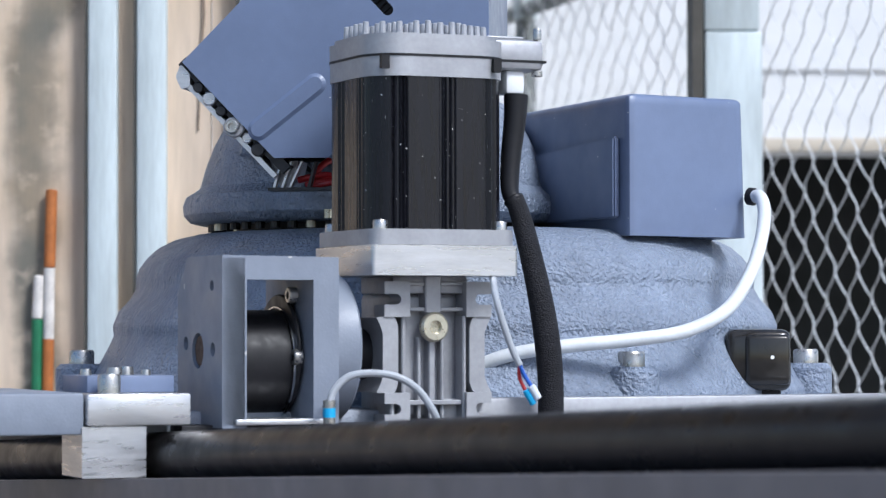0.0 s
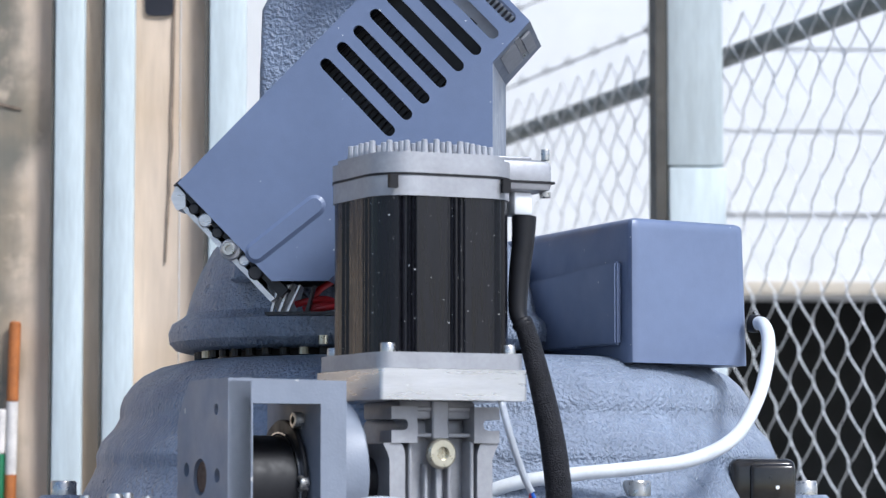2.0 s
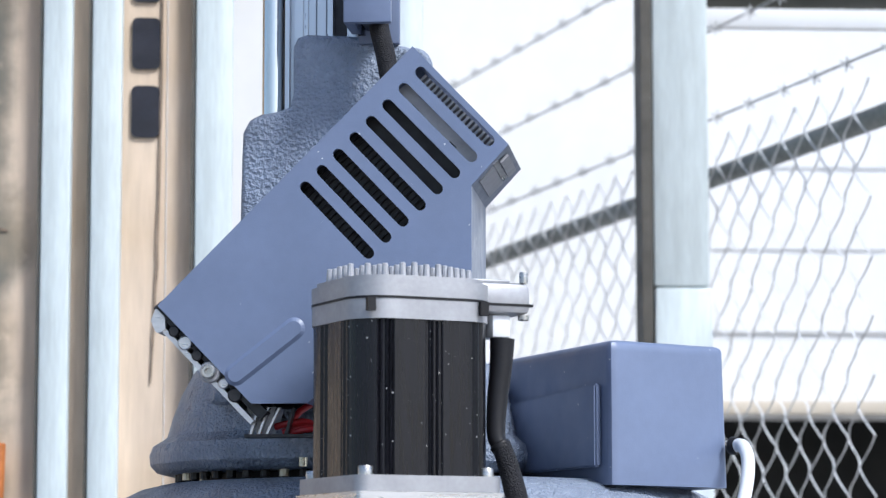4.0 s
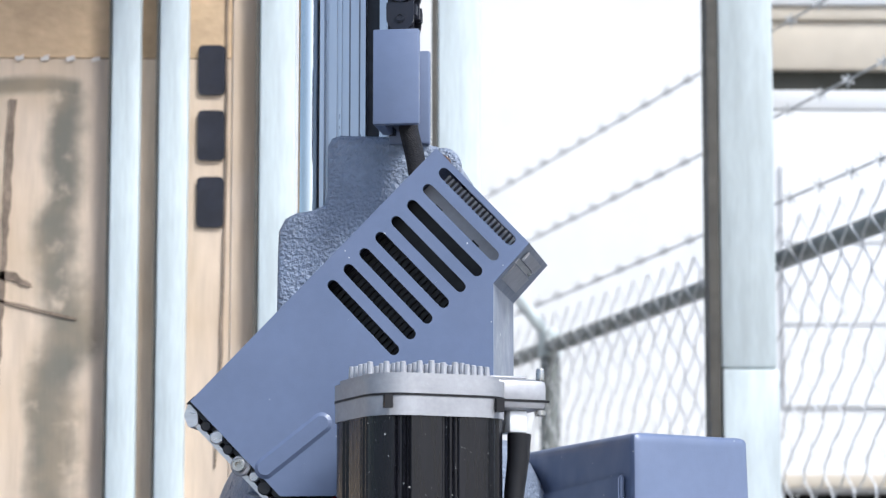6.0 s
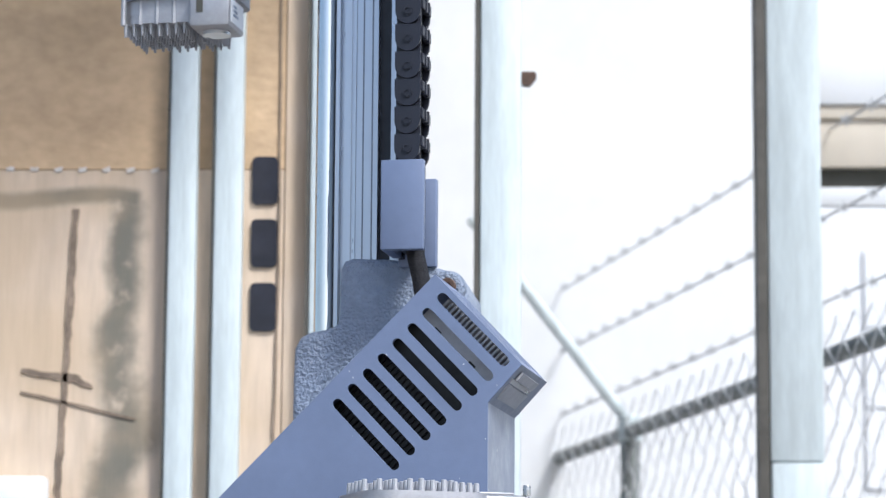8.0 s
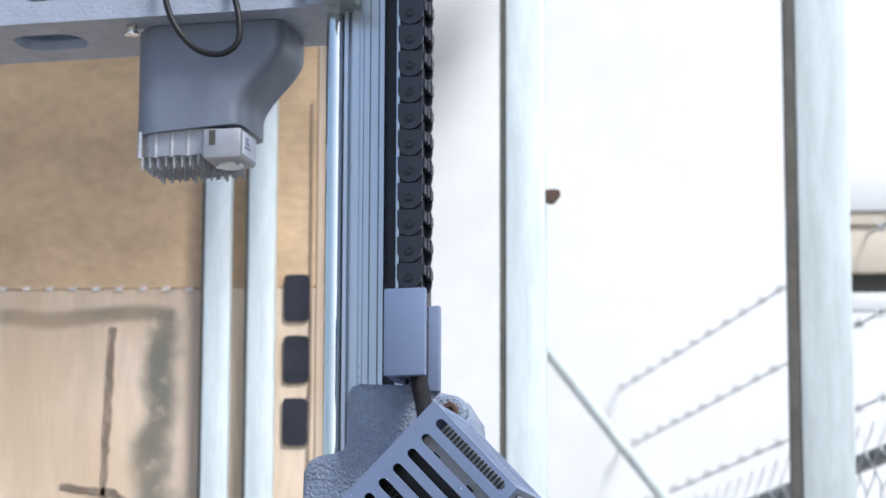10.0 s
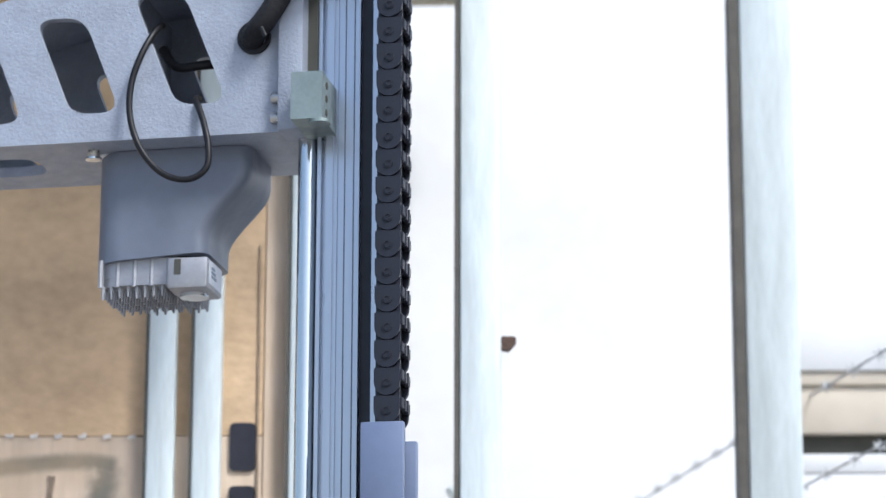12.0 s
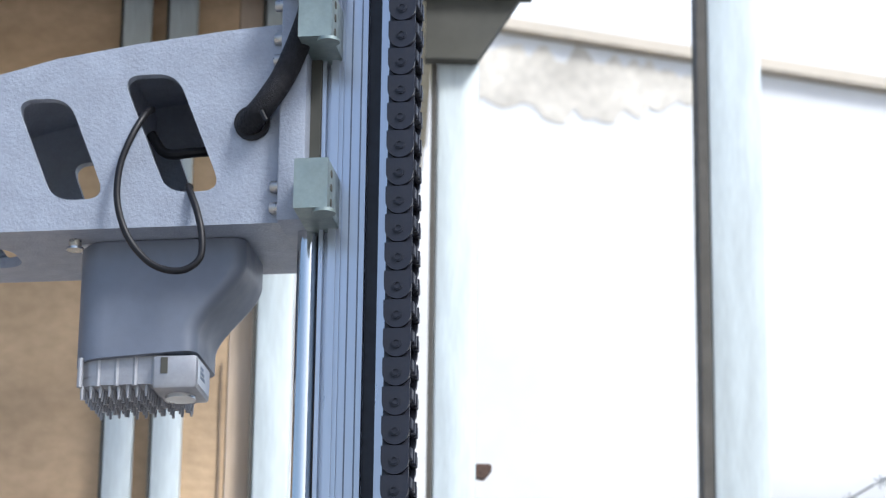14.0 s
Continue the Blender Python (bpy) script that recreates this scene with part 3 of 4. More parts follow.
part("disc", lathe(dp, Matrix.Translation((DX, CY, 0)), 96), M_CAST, disc)
part("hub", cyl((DX, CY, 1.542), (DX, CY, 1.55), 0.115, 48), M_BLACK_DARK, disc)
for k in range(36):
    a = radians(150 + k * 7)
    part("roller", cyl((DX + 0.135 * math.cos(a), CY + 0.135 * math.sin(a), 1.543), (DX + 0.135 * math.cos(a), CY + 0.135 * math.sin(a), 1.549), 0.004, 10), M_BRASS if k % 7 == 0 else M_BLACK_DARK, disc)
part("grease_nipple", cyl((-0.033, 0.262, 1.549), (-0.033, 0.262, 1.556), 0.0035, 12), M_BRASS, disc)

# ---- column foot casting (yoke) ----
UY = -9.0
yoke = thing("column_foot", "blue-grey hammered cast column foot with pivot bolt", "column foot", (-0.05, 0.35, 1.64), UY)
yo = [(-0.150, 1.60), (0.03, 1.60), (0.03, 1.80), (0.0255, 1.855), (0.012, 1.8755), (-0.002, 1.8795)] + [(-0.022, 1.8845), (-0.040, 1.8875), (-0.076, 1.8895), (-0.083, 1.887), (-0.0865, 1.880), (-0.0865, 1.842), (-0.0895, 1.832), (-0.098, 1.8285), (-0.112, 1.8265), (-0.121, 1.822), (-0.1262, 1.812), (-0.1270, 1.79), (-0.1275, 1.72), (-0.131, 1.68), (-0.142, 1.64)]
yb = plate(yo, 0.272, 0.335)
sharp = [e for e in yb.edges if abs(e.verts[0].co.y - e.verts[1].co.y) < 1e-6 and len(e.link_faces) == 2 and abs(e.link_faces[0].normal.dot(e.link_faces[1].normal)) < 0.5]
bmesh.ops.recalc_face_normals(yb, faces=yb.faces)
bmesh.ops.bevel(yb, geom=sharp, offset=0.006, segments=3, affect="EDGES", profile=0.5)
part("casting", yb, M_CAST, yoke)
yr = plate(rounded([(-0.139, 1.62), (-0.10, 1.62), (-0.10, 1.81), (-0.132, 1.806), (-0.137, 1.78)], 0.006), 0.335, 0.43)
part("rear_rib", yr, M_CAST, yoke)
ear = part("pivot_ear", cyl((0.010, 0.262, 1.861), (0.010, 0.276, 1.861), 0.0140, 28, bev=0.003), M_CAST, yoke)
socket_bolt((0.010, 0.262, 1.861), (0, -1, 0), 0.0072, 0.004, ear, mat=M_RUST)

# ---- vertical mast: extrusion and rods ----
mast = thing("vertical_mast", "anodised aluminium mast with polished guide rod", "mast", (-0.08, 0.32, 1.83), UY)
cs = [(-0.094, 0.281), (-0.0905, 0.281), (-0.0905, 0.290), (-0.086, 0.290), (-0.086, 0.279), (-0.0795, 0.279), (-0.0795, 0.2815), (-0.0775, 0.2815), (-0.0775, 0.279), (-0.0755, 0.279), (-0.0755, 0.2815), (-0.0735, 0.2815), (-0.0735, 0.277),
      (-0.0555, 0.277), (-0.0555, 0.286), (-0.044, 0.286), (-0.044, 0.277), (-0.0345, 0.277), (-0.0345, 0.345), (-0.094, 0.345)]
part("extrusion", plate(cs, 1.82, 2.66, axis="z"), M_EXTRUSION, mast, smooth=False)
# Dark strips paint the shade of the mast grooves; the fine lines lie proud.
part("groove_shade_strip", box(-0.0552, -0.0443, 0.2835, 0.2858, 1.825, 2.655), M_CHAIN, mast, "dark strip for the shade in the mast groove")
for x in (-0.0690, -0.0610):
    part("painted_groove_line", box(x, x + 0.0012, 0.2767, 0.2774, 1.825, 2.655), M_WRIST, mast, "fine dark strip for a shaded groove")
part("guide_rod", cyl((-0.1048, 0.292, 1.826), (-0.1048, 0.292, 2.66), 0.0088, 32, bev=0.001), M_STEEL, mast, "polished steel guide rod")
# Solid dark strip stands for the shaded gap between rod and extrusion.
part("rod_gap_strip", box(-0.1005, -0.0945, 0.304, 0.345, 1.83, 2.655), M_OPEN, mast, "dark strip for the shaded gap behind the rod")
part("backing_bar", box(-0.0345, -0.0275, 0.268, 0.345, 1.885, 2.655, 0.001), M_CHAIN, mast)

# ---- cable chain ----
chain = thing("cable_chain", "black nylon cable drag chain beside the mast", "cable chain", (-0.02, 0.25, 1.95), UY)
PITCH = 0.0238


def link_mesh():
    b = bmesh.new()
    outline = [(-0.0305, PITCH * 0.98)] + arc(-0.0195, 0.0112, 0.0110, 180, 360, 12) + [(-0.0085, PITCH * 0.98)]
    plate(outline, 0.2285, 0.2325, bm=b)
    plate(outline, 0.2655, 0.2695, bm=b)
    cyl((-0.0195, 0.2275, 0.0112), (-0.0195, 0.2287, 0.0112), 0.0042, 16, bm=b)
    lathe([(0.0030, 0), (0.0030, 0.0008), (0.0022, 0.0008), (0.0022, 0)], Matrix.Translation((-0.0195, 0.2275, 0.0112)) @ Matrix.Rotation(radians(90), 4, "X"), 16, b)
    box(-0.0118, -0.0068, 0.2320, 0.2660, 0.0135, 0.0228, 0.0006, 1, b)
    box(-0.0305, -0.0268, 0.2320, 0.2660, 0.0135, 0.0228, 0.0006, 1, b)
    box(-0.0085, -0.0060, 0.2420, 0.2450, 0.0125, 0.0238, 0, 1, b)
    box(-0.0085, -0.0060, 0.2540, 0.2570, 0.0125, 0.0238, 0, 1, b)
    return b


first = part("link", link_mesh(), M_CHAIN, chain)
first.location.z += 1.9635
for i in range(1, 29):
    ln = new("link", first.data)
    ln.parent = chain
    ln.location = (first.location.x, first.location.y, 1.9635 + i * PITCH)
part("core", box(-0.0255, -0.0135, 0.236, 0.262, 1.955, 2.65), M_RUBBER, chain)
part("side_web", box(-0.0300, -0.0090, 0.2327, 0.2345, 1.958, 2.65), M_CHAIN, chain)
clamp = thing("chain_clamp", "blue-grey printed clamp at the chain foot", "clamp", (-0.02, 0.24, 1.885), UY)
part("front_plate", box(-0.0395, -0.0028, 0.2185, 0.2265, 1.8868, 1.9632, 0.0012), M_PLASTIC, clamp)
part("rear_plate", box(-0.0345, -0.0018, 0.268, 0.277, 1.8795, 1.9555, 0.0012), M_PLASTIC, clamp)
part("web", box(-0.0395, -0.0315, 0.2265, 0.268, 1.887, 1.963, 0.001), M_PLASTIC, clamp)
part("chain_end", box(-0.028, -0.0105, 0.229, 0.266, 1.889, 1.966, 0.002), M_CHAIN, clamp)
lead = thing("braided_cable", "black braided cable from chain to cover", "cable", (-0.014, 0.25, 1.89), UY)
part("sleeve", tube([(-0.0165, 0.247, 1.90), (-0.0145, 0.246, 1.885), (-0.0095, 0.243, 1.865), (-0.004, 0.24, 1.835), (0.0, 0.24, 1.81)], 0.0077, 16, 8), M_SLEEVE, lead)

# ---- ventilated motor cover ----
cover = thing("motor_cover", "slanted blue-grey printed motor cover with cooling slots", "motor cover", (-0.05, 0.22, 1.66), UY)
cover.matrix_world = pose(0.0075, 0, 0.001) @ cover.matrix_world
V0, V1 = 0.150, 0.276
OUT = [(-0.1755, 1.6625), (-0.105, 1.5895), (-0.0635, 1.5895), (-0.035, 1.613), (0.0575, 1.660), (0.0575, 1.7488), (0.0850, 1.7790), (0.0140, 1.8535)]


def capsule(p, q, r, n=6):
    p, q = Vector(p), Vector(q)
    a = math.degrees(math.atan2(q.y - p.y, q.x - p.x))
    return arc(p.x, p.y, r, a + 90, a + 270, n) + arc(q.x, q.y, r, a - 90, a + 90, n)


slots = []
for i in range(8):
    t = i / 7
    s = Vector((-0.0685, 1.7525)) * (1 - t) + Vector((0.0170, 1.8370)) * t
    e = Vector((-0.0155, 1.6965)) * (1 - t) + Vector((0.0735, 1.7790)) * t
    d = (e - s).normalized() * 0.0042
    slots.append(capsule(s + d, e - d, 0.0042))
fb = plate(OUT, V0, V0 + 0.0035, slots)
part("front_panel", fb, M_PLASTIC, cover, smooth=False)
N = len(OUT)
for i in range(N):
    (x0, z0), (x1, z1) = OUT[i], OUT[(i + 1) % N]
    if i in (0, 1):
        continue
    d = Vector((x1 - x0, z1 - z0)).normalized()
    nr = Vector((d.y, -d.x)) * -0.0035
    if i == 6:
        hs = []
        for k in range(7):
            v = V0 + 0.016 + k * 0.0160
            hs.append((v - 0.0032, v + 0.0032))
        m = bmesh.new()
        vs = [V0 + 0.0035] + [c for h in hs for c in h] + [V1]
        L = (Vector((x1, z1)) - Vector((x0, z0))).length
        segs = [(vs[j], vs[j + 1], 0, L) for j in range(0, len(vs), 2)] + [(h0, h1, 0, 0.008) for h0, h1 in hs] + [(h0, h1, L - 0.008, L) for h0, h1 in hs]
        for va, vb, l0, l1 in segs:
            A0, A1 = Vector((x0, z0)) + d * l0, Vector((x0, z0)) + d * l1
            plate([tuple(A0), tuple(A1), tuple(A1 + nr), tuple(A0 + nr)], va, vb, bm=m)
        part("slotted_side", m, M_PLASTIC, cover, smooth=False)
    else:
        m = plate([(x0, z0), (x1, z1), (x1 + nr.x, z1 + nr.y), (x0 + nr.x, z0 + nr.y)], V0 + 0.0035, V1)
        # Right-hand walls take the lighter grey to carry the bounce light on them.
        part("side_wall", m, M_PLASTIC_GREY if i in (4, 5) else M_PLASTIC, cover, smooth=False)
part("back_panel", plate([(x * 0.98 - 0.001, 1.72 + (z - 1.72) * 0.97) for x, z in OUT], V1 - 0.004, V1 - 0.001), M_BLACK_DARK, cover)
# raised cable duct on the front
rp, rq = Vector((-0.1165, 1.6110)), Vector((-0.0735, 1.6445))
ridge = bmesh.new()
lo, hi = capsule(rp, rq, 0.0086, 10), capsule(rp, rq, 0.0055, 10)
va = [ridge.verts.new((x, V0 + 0.0002, z)) for x, z in lo]
vb = [ridge.verts.new((x, V0 - 0.0021, z)) for x, z in hi]
for i in range(len(va)):
    j = (i + 1) % len(va)
    ridge.faces.new((va[i], va[j], vb[j], vb[i]))
ridge.faces.new(vb)
duct = part("raised_duct", ridge, M_PLASTIC, cover, smooth=False)
# motor inside: black finned body and bright end parts, laid along the slope
ax = Vector((1, 0, 1)).normalized()
across = Vector((1, 0, -1)).normalized()
c0 = Vector((-0.115, 0.216, 1.632))


def slab(a0, a1, w, v0, v1, c=0.0):
    b = bmesh.new()
    vs = []
    for v in (v0, v1):
        for a, k in ((a0, c - w), (a1, c - w), (a1, c + w), (a0, c + w)):
            p = c0 + ax * a + across * k
            vs.append(b.verts.new((p.x, v, p.z)))
    for f in ((0, 1, 2, 3), (7, 6, 5, 4), (0, 4, 5, 1), (1, 5, 6, 2), (2, 6, 7, 3), (3, 7, 4, 0)):
        b.faces.new([vs[i] for i in f])
    return b


part("inner_motor", slab(0.02, 0.178, 0.056, 0.178, 0.246), M_BLACK_DARK, cover, "black finned motor inside the cover")
for k in range(23):
    f = -0.053 + k * 0.0048
    part("fin", slab(0.03, 0.177, 0.0013, 0.1745, 0.1777, f), M_BLACK_DARK, cover)
part("inner_motor", slab(0.1785, 0.210, 0.045, 0.168, 0.246, -0.01), M_BLACK_DARK, cover, "black rear of the motor")
part("inner_cap", slab(0.2115, 0.2265, 0.046, 0.163, 0.246, -0.006), M_ALU_CAST, cover, "die-cast motor end inside the cover")
part("inner_flange", slab(0.2275, 0.232, 0.045, 0.160, 0.246, -0.006), M_ALU, cover)
for k in range(22):
    f = -0.046 + k * 0.0041
    part("inner_pin", slab(0.2325, 0.2405, 0.0010, 0.166, 0.24, f), M_ALU_CAST, cover)
# Black slabs stand for shaded notches in the inner cast end.
for f in (-0.034, 0.006, 0.031):
    part("dark_notch_slab", slab(0.2125, 0.2175, 0.0035, 0.1618, 0.1628, f), M_BLACK_DARK, cover)
for w0 in ((-0.092, 0.180, 1.574), (-0.086, 0.180, 1.570), (-0.080, 0.178, 1.569)):
    part("wire", tube([w0, (w0[0] + 0.010, w0[1], w0[2] + 0.0025), (w0[0] + 0.022, w0[1] + 0.003, w0[2] + 0.004), (w0[0] + 0.034, w0[1] + 0.008, w0[2] + 0.001), (w0[0] + 0.05, w0[1] + 0.02, w0[2] + 0.004)], 0.0026, 10, 6), M_RED_WIRE, cover, "red motor wire")
part("wire", tube([(-0.083, 0.184, 1.568), (-0.080, 0.182, 1.577), (-0.074, 0.184, 1.5855), (-0.066, 0.192, 1.592)], 0.0026, 10, 6), M_RED_WIRE, cover, "red motor wire")
# cast end bell that shows along the lower edge
e0, e1 = Vector((-0.1755, 1.6625)), Vector((-0.105, 1.5895))
ed = (e1 - e0).normalized()
en = Vector((-ed.y, ed.x)) * -1
if en.x > 0:
    en = -en


def edge_slab(a0, a1, o0, o1, v0, v1):
    P = [e0 + ed * a + en * o for a, o in ((a0, o0), (a1, o0), (a1, o1), (a0, o1))]
    return plate([tuple(p) for p in P], v0, v1)


el = (e1 - e0).length
# Black colour of the bell stands for shaded gaps behind the bright rim.
bell = part("end_bell", edge_slab(-0.002, el + 0.012, -0.004, 0.004, V0 + 0.006, V1 - 0.01), M_BLACK_DARK, cover, "motor end bell, black for its shaded gaps")
part("end_rim", edge_slab(0.008, el + 0.010, 0.0075, 0.0112, V0 + 0.004, V1 - 0.012), M_ALU, cover, "scalloped die-cast end rim")
part("end_corner", plate(rounded([tuple(e0 + ed * a + en * o) for a, o in ((0.000, 0.002), (0.004, 0.0115), (0.014, 0.0150), (0.017, 0.0085), (0.010, 0.002))], 0.002, 4), V0 + 0.002, V0 + 0.03), M_ALU, cover, "bright cast corner lug")
for k, (a, r) in enumerate(((0.022, 0.0042), (0.034, 0.0055), (0.047, 0.0042), (0.076, 0.0042), (0.088, 0.0055))):
    p = e0 + ed * a + en * 0.0045
    part("bell_boss", cyl((p.x, V0 + 0.002, p.y), (p.x, V0 + 0.022, p.y), r, 16, bev=0.001), M_ALU if k % 2 else M_BLACK_DARK, cover)
p = e0 + ed * el * 0.62 + en * 0.006
part("bolt_boss", cyl((p.x, V0 + 0.001, p.y), (p.x, V0 + 0.022, p.y), 0.0080, 20, bev=0.001), M_ALU_CAST, cover)
socket_bolt((p.x, V0 - 0.001, p.y), (0, -1, 0), 0.0052, 0.006, cover)
part("end_foot", plate([(-0.112, 1.5885), (-0.090, 1.5885), (-0.093, 1.5765), (-0.098, 1.568), (-0.104, 1.568), (-0.1095, 1.579)], V0 + 0.022, V0 + 0.06), M_ALU_CAST, cover)
for k in range(3):
    part("foot_rib", plate([(-0.087 - k * 0.008, 1.5875), (-0.0855 - k * 0.008, 1.5875), (-0.0945 - k * 0.006, 1.568), (-0.0965 - k * 0.006, 1.568)], V0 + 0.014, V0 + 0.021), M_ALU, cover)
part("dark_frame", plate([(-0.077, 1.5875), (-0.0755, 1.5875), (-0.0805, 1.5672), (-0.083, 1.5672)], V0 + 0.016, V0 + 0.026), M_BLACK_DARK, cover)
part("dark_frame", plate([(-0.112, 1.5678), (-0.052, 1.5678), (-0.052, 1.5655), (-0.112, 1.5655)], V0 + 0.012, V0 + 0.03), M_BLACK_DARK, cover)

# ---- printed box over the second drive ----
hx = thing("drive_cover", "blue-grey printed box cover on the robot base", "drive cover", (0.19, 0.34, 1.535))
pa, pr, pb, pl = Vector((0.199, 0.22)), Vector((0.299, 0.284)), Vector((0.226, 0.47)), Vector((0.112, 0.47))
hb = bmesh.new()
lowv = [hb.verts.new((p.x, p.y, 1.534)) for p in (pa, pr, pb, pl)]
topv = [hb.verts.new((p.x + dx, p.y + 0.001, 1.6445)) for p, dx in ((pa, 0.0), (pr, -0.003), (pb, 0), (pl, 0))]
hb.faces.new(lowv[::-1])
hb.faces.new(topv)
for i in range(4):
    j = (i + 1) % 4
    hb.faces.new((lowv[i], lowv[j], topv[j], topv[i]))
bmesh.ops.bevel(hb, geom=[e for e in hb.edges if not (e.verts[0] in lowv and e.verts[1] in lowv)], offset=0.0085, segments=4, affect="EDGES", profile=0.6)
part("shell", hb, M_PLASTIC, hx)
ld = (pl - pa).normalized()
ln_ = Vector((-ld.y, ld.x))
if ln_.x > 0:
    ln_ = -ln_
pb2 = bmesh.new()
q = []
for o in (0.0005, 0.006):
    for a, z in ((0.016, 1.548), (0.24, 1.548), (0.24, 1.603), (0.016, 1.6115)):
        p = pa + ld * a + ln_ * o
        q.append(pb2.verts.new((p.x, p.y, z)))
for f in ((0, 1, 2, 3), (7, 6, 5, 4), (0, 4, 5, 1), (1, 5, 6, 2), (2, 6, 7, 3), (3, 7, 4, 0)):
    pb2.faces.new([q[i] for i in f])
bmesh.ops.bevel(pb2, geom=list(pb2.edges), offset=0.0015, segments=2, affect="EDGES")
part("raised_panel", pb2, M_PLASTIC, hx)
part("cable_gland", cyl((0.2985, 0.279, 1.567), (0.3045, 0.275, 1.566), 0.007, 16, bev=0.001), M_RUBBER, hx)

lamp = thing("rear_lamp", "smoked black plastic lamp on the cast base", "lamp", (0.303, 0.25, 1.405))
part("housing", box(0.276, 0.327, 0.235, 0.285, 1.4135, 1.4615, 0.007, 3), M_SCREEN, lamp)
part("lens", box(0.2905, 0.3255, 0.2315, 0.24, 1.418, 1.4575, 0.004, 3), M_SCREEN, lamp, "glossy smoked lens")
part("foot", box(0.285, 0.32, 0.245, 0.28, 1.404, 1.415, 0.002), M_RUBBER, lamp)

wc = thing("white_cable", "white sheathed cable looping round the cast base", "cable", (0.29, 0.26, 1.56))
part("sheath", tube([(0.3015, 0.277, 1.5665), (0.3065, 0.265, 1.5655), (0.3065, 0.24, 1.553), (0.3005, 0.215, 1.53), (0.2885, 0.19, 1.503), (0.268, 0.165, 1.4765), (0.236, 0.15, 1.4605), (0.195, 0.14, 1.454), (0.148, 0.135, 1.4495), (0.104, 0.135, 1.443), (0.075, 0.14, 1.431), (0.06, 0.145, 1.412)], 0.0052, 14, 8), M_WHITE_CABLE, wc)

# ---- worm-gear motor ----
gm = thing("gear_motor", "black finned servo motor on an aluminium worm gearbox", "gear motor", (0.057, 0.056, 1.385), MY)
MC = (0.057, 0.056)


def rounded_square(half, r, n=6):
    pts = []
    for sx, sy, a in ((1, 1, 0), (-1, 1, 90), (-1, -1, 180), (1, -1, 270)):
        pts += arc(MC[0] + sx * (half - r), MC[1] + sy * (half - r), r, a, a + 90, n)
    return pts


def fluted(half, r, depth):
    """A rounded square outline with shallow flutes, for an extruded motor body."""
    base_pts = rounded_square(half, r, 10)
    dense = []
    for i in range(len(base_pts)):
        a, c = Vector(base_pts[i]), Vector(base_pts[(i + 1) % len(base_pts)])
        k = max(1, int((c - a).length / 0.0012))
        dense += [a + (c - a) * j / k for j in range(k)]
    out, run = [], 0.0
    for i, p in enumerate(dense):
        d = (dense[(i + 1) % len(dense)] - dense[i - 1]).normalized()
        run += (p - dense[i - 1]).length if i else 0
        ph = run % 0.036
        cut = depth if (0.0 < ph < 0.012 and int(ph / 0.0016) % 2 == 0) else 0.0
        out.append((p.x - d.y * cut, p.y + d.x * cut))
    return out


part("body", plate(fluted(0.0525, 0.027, 0.0016), 1.5318, 1.640, axis="z"), M_BLACK, gm, "black fluted anodised motor body")
part("lower_flange", plate(rounded_square(0.0555, 0.010), 1.5210, 1.532, axis="z"), M_ALU_CAST, gm, "die-cast flange")
part("adapter", plate(rounded_square(0.0560, 0.003, 3), 1.4995, 1.5208, axis="z"), M_ALU, gm, "machined adapter plate")
for sx in (-1, 1):
    for sy in (-1, 1):
        socket_bolt((MC[0] + sx * 0.046, MC[1] + sy * 0.046, 1.5319), (0, 0, 1), 0.0052, 0.0065, gm)
part("cap_ring", plate(rounded_square(0.0535, 0.027), 1.6395, 1.6535, axis="z"), M_ALU_CAST, gm)
part("cap_gasket", plate(rounded_square(0.0540, 0.027), 1.6535, 1.6552, axis="z"), M_RUBBER, gm)
part("cap", plate(rounded_square(0.0538, 0.027), 1.6552, 1.6665, axis="z"), M_ALU_CAST, gm)
part("cap_top", plate(rounded_square(0.0505, 0.025), 1.6665, 1.670, axis="z"), M_ALU_CAST, gm)
pin_mesh = None
tall = random.Random(4)
for i in range(11):
    for j in range(11):
        x, y = MC[0] - 0.0455 + i * 0.0091, MC[1] - 0.0455 + j * 0.0091
        if abs(x - MC[0]) + abs(y - MC[1]) < 0.072:
            if pin_mesh is None:
                pin_mesh, pin_at = part("pin", cyl((x, y, 1.6695), (x, y, 1.6800), 0.0028, 9, r2=0.0022, bev=0.0005), M_ALU_CAST, gm).data, (x, y)
            else:
                pin = new("pin", pin_mesh)
                pin.parent, pin.location = gm, (x - pin_at[0], y - pin_at[1], -tall.uniform(0, 0.0022))
nose = part("connector_nose", box(0.096, 0.142, 0.016, 0.066, 1.6475, 1.6700, 0.005, 2), M_ALU_CAST, gm)
part("nose_gasket", box(0.0965, 0.1428, 0.0155, 0.0665, 1.6530, 1.6548, 0.0), M_RUBBER, nose)
part("nose_plate", box(0.099, 0.128, 0.022, 0.060, 1.670, 1.6722, 0.001), M_ALU_CAST, nose)
socket_bolt((0.1375, 0.02, 1.670), (0, 0, 1), 0.003, 0.008, nose)
socket_bolt((0.1375, 0.0205, 1.6475), (0, 0, -1), 0.004, 0.004, nose)
part("plug", box(0.114, 0.1285, 0.022, 0.043, 1.6310, 1.6475, 0.002), M_WHITE_PLASTIC, gm, "white nylon plug")
# Dark blocks on the ring front stand for the shade in its notches.
for u, v in ((0.012, -0.001), (0.098, -0.001)):
    part("dark_notch_block", box(u - 0.003, u + 0.003, 0.0015, 0.006, 1.6440, 1.6535), M_RUBBER, gm)
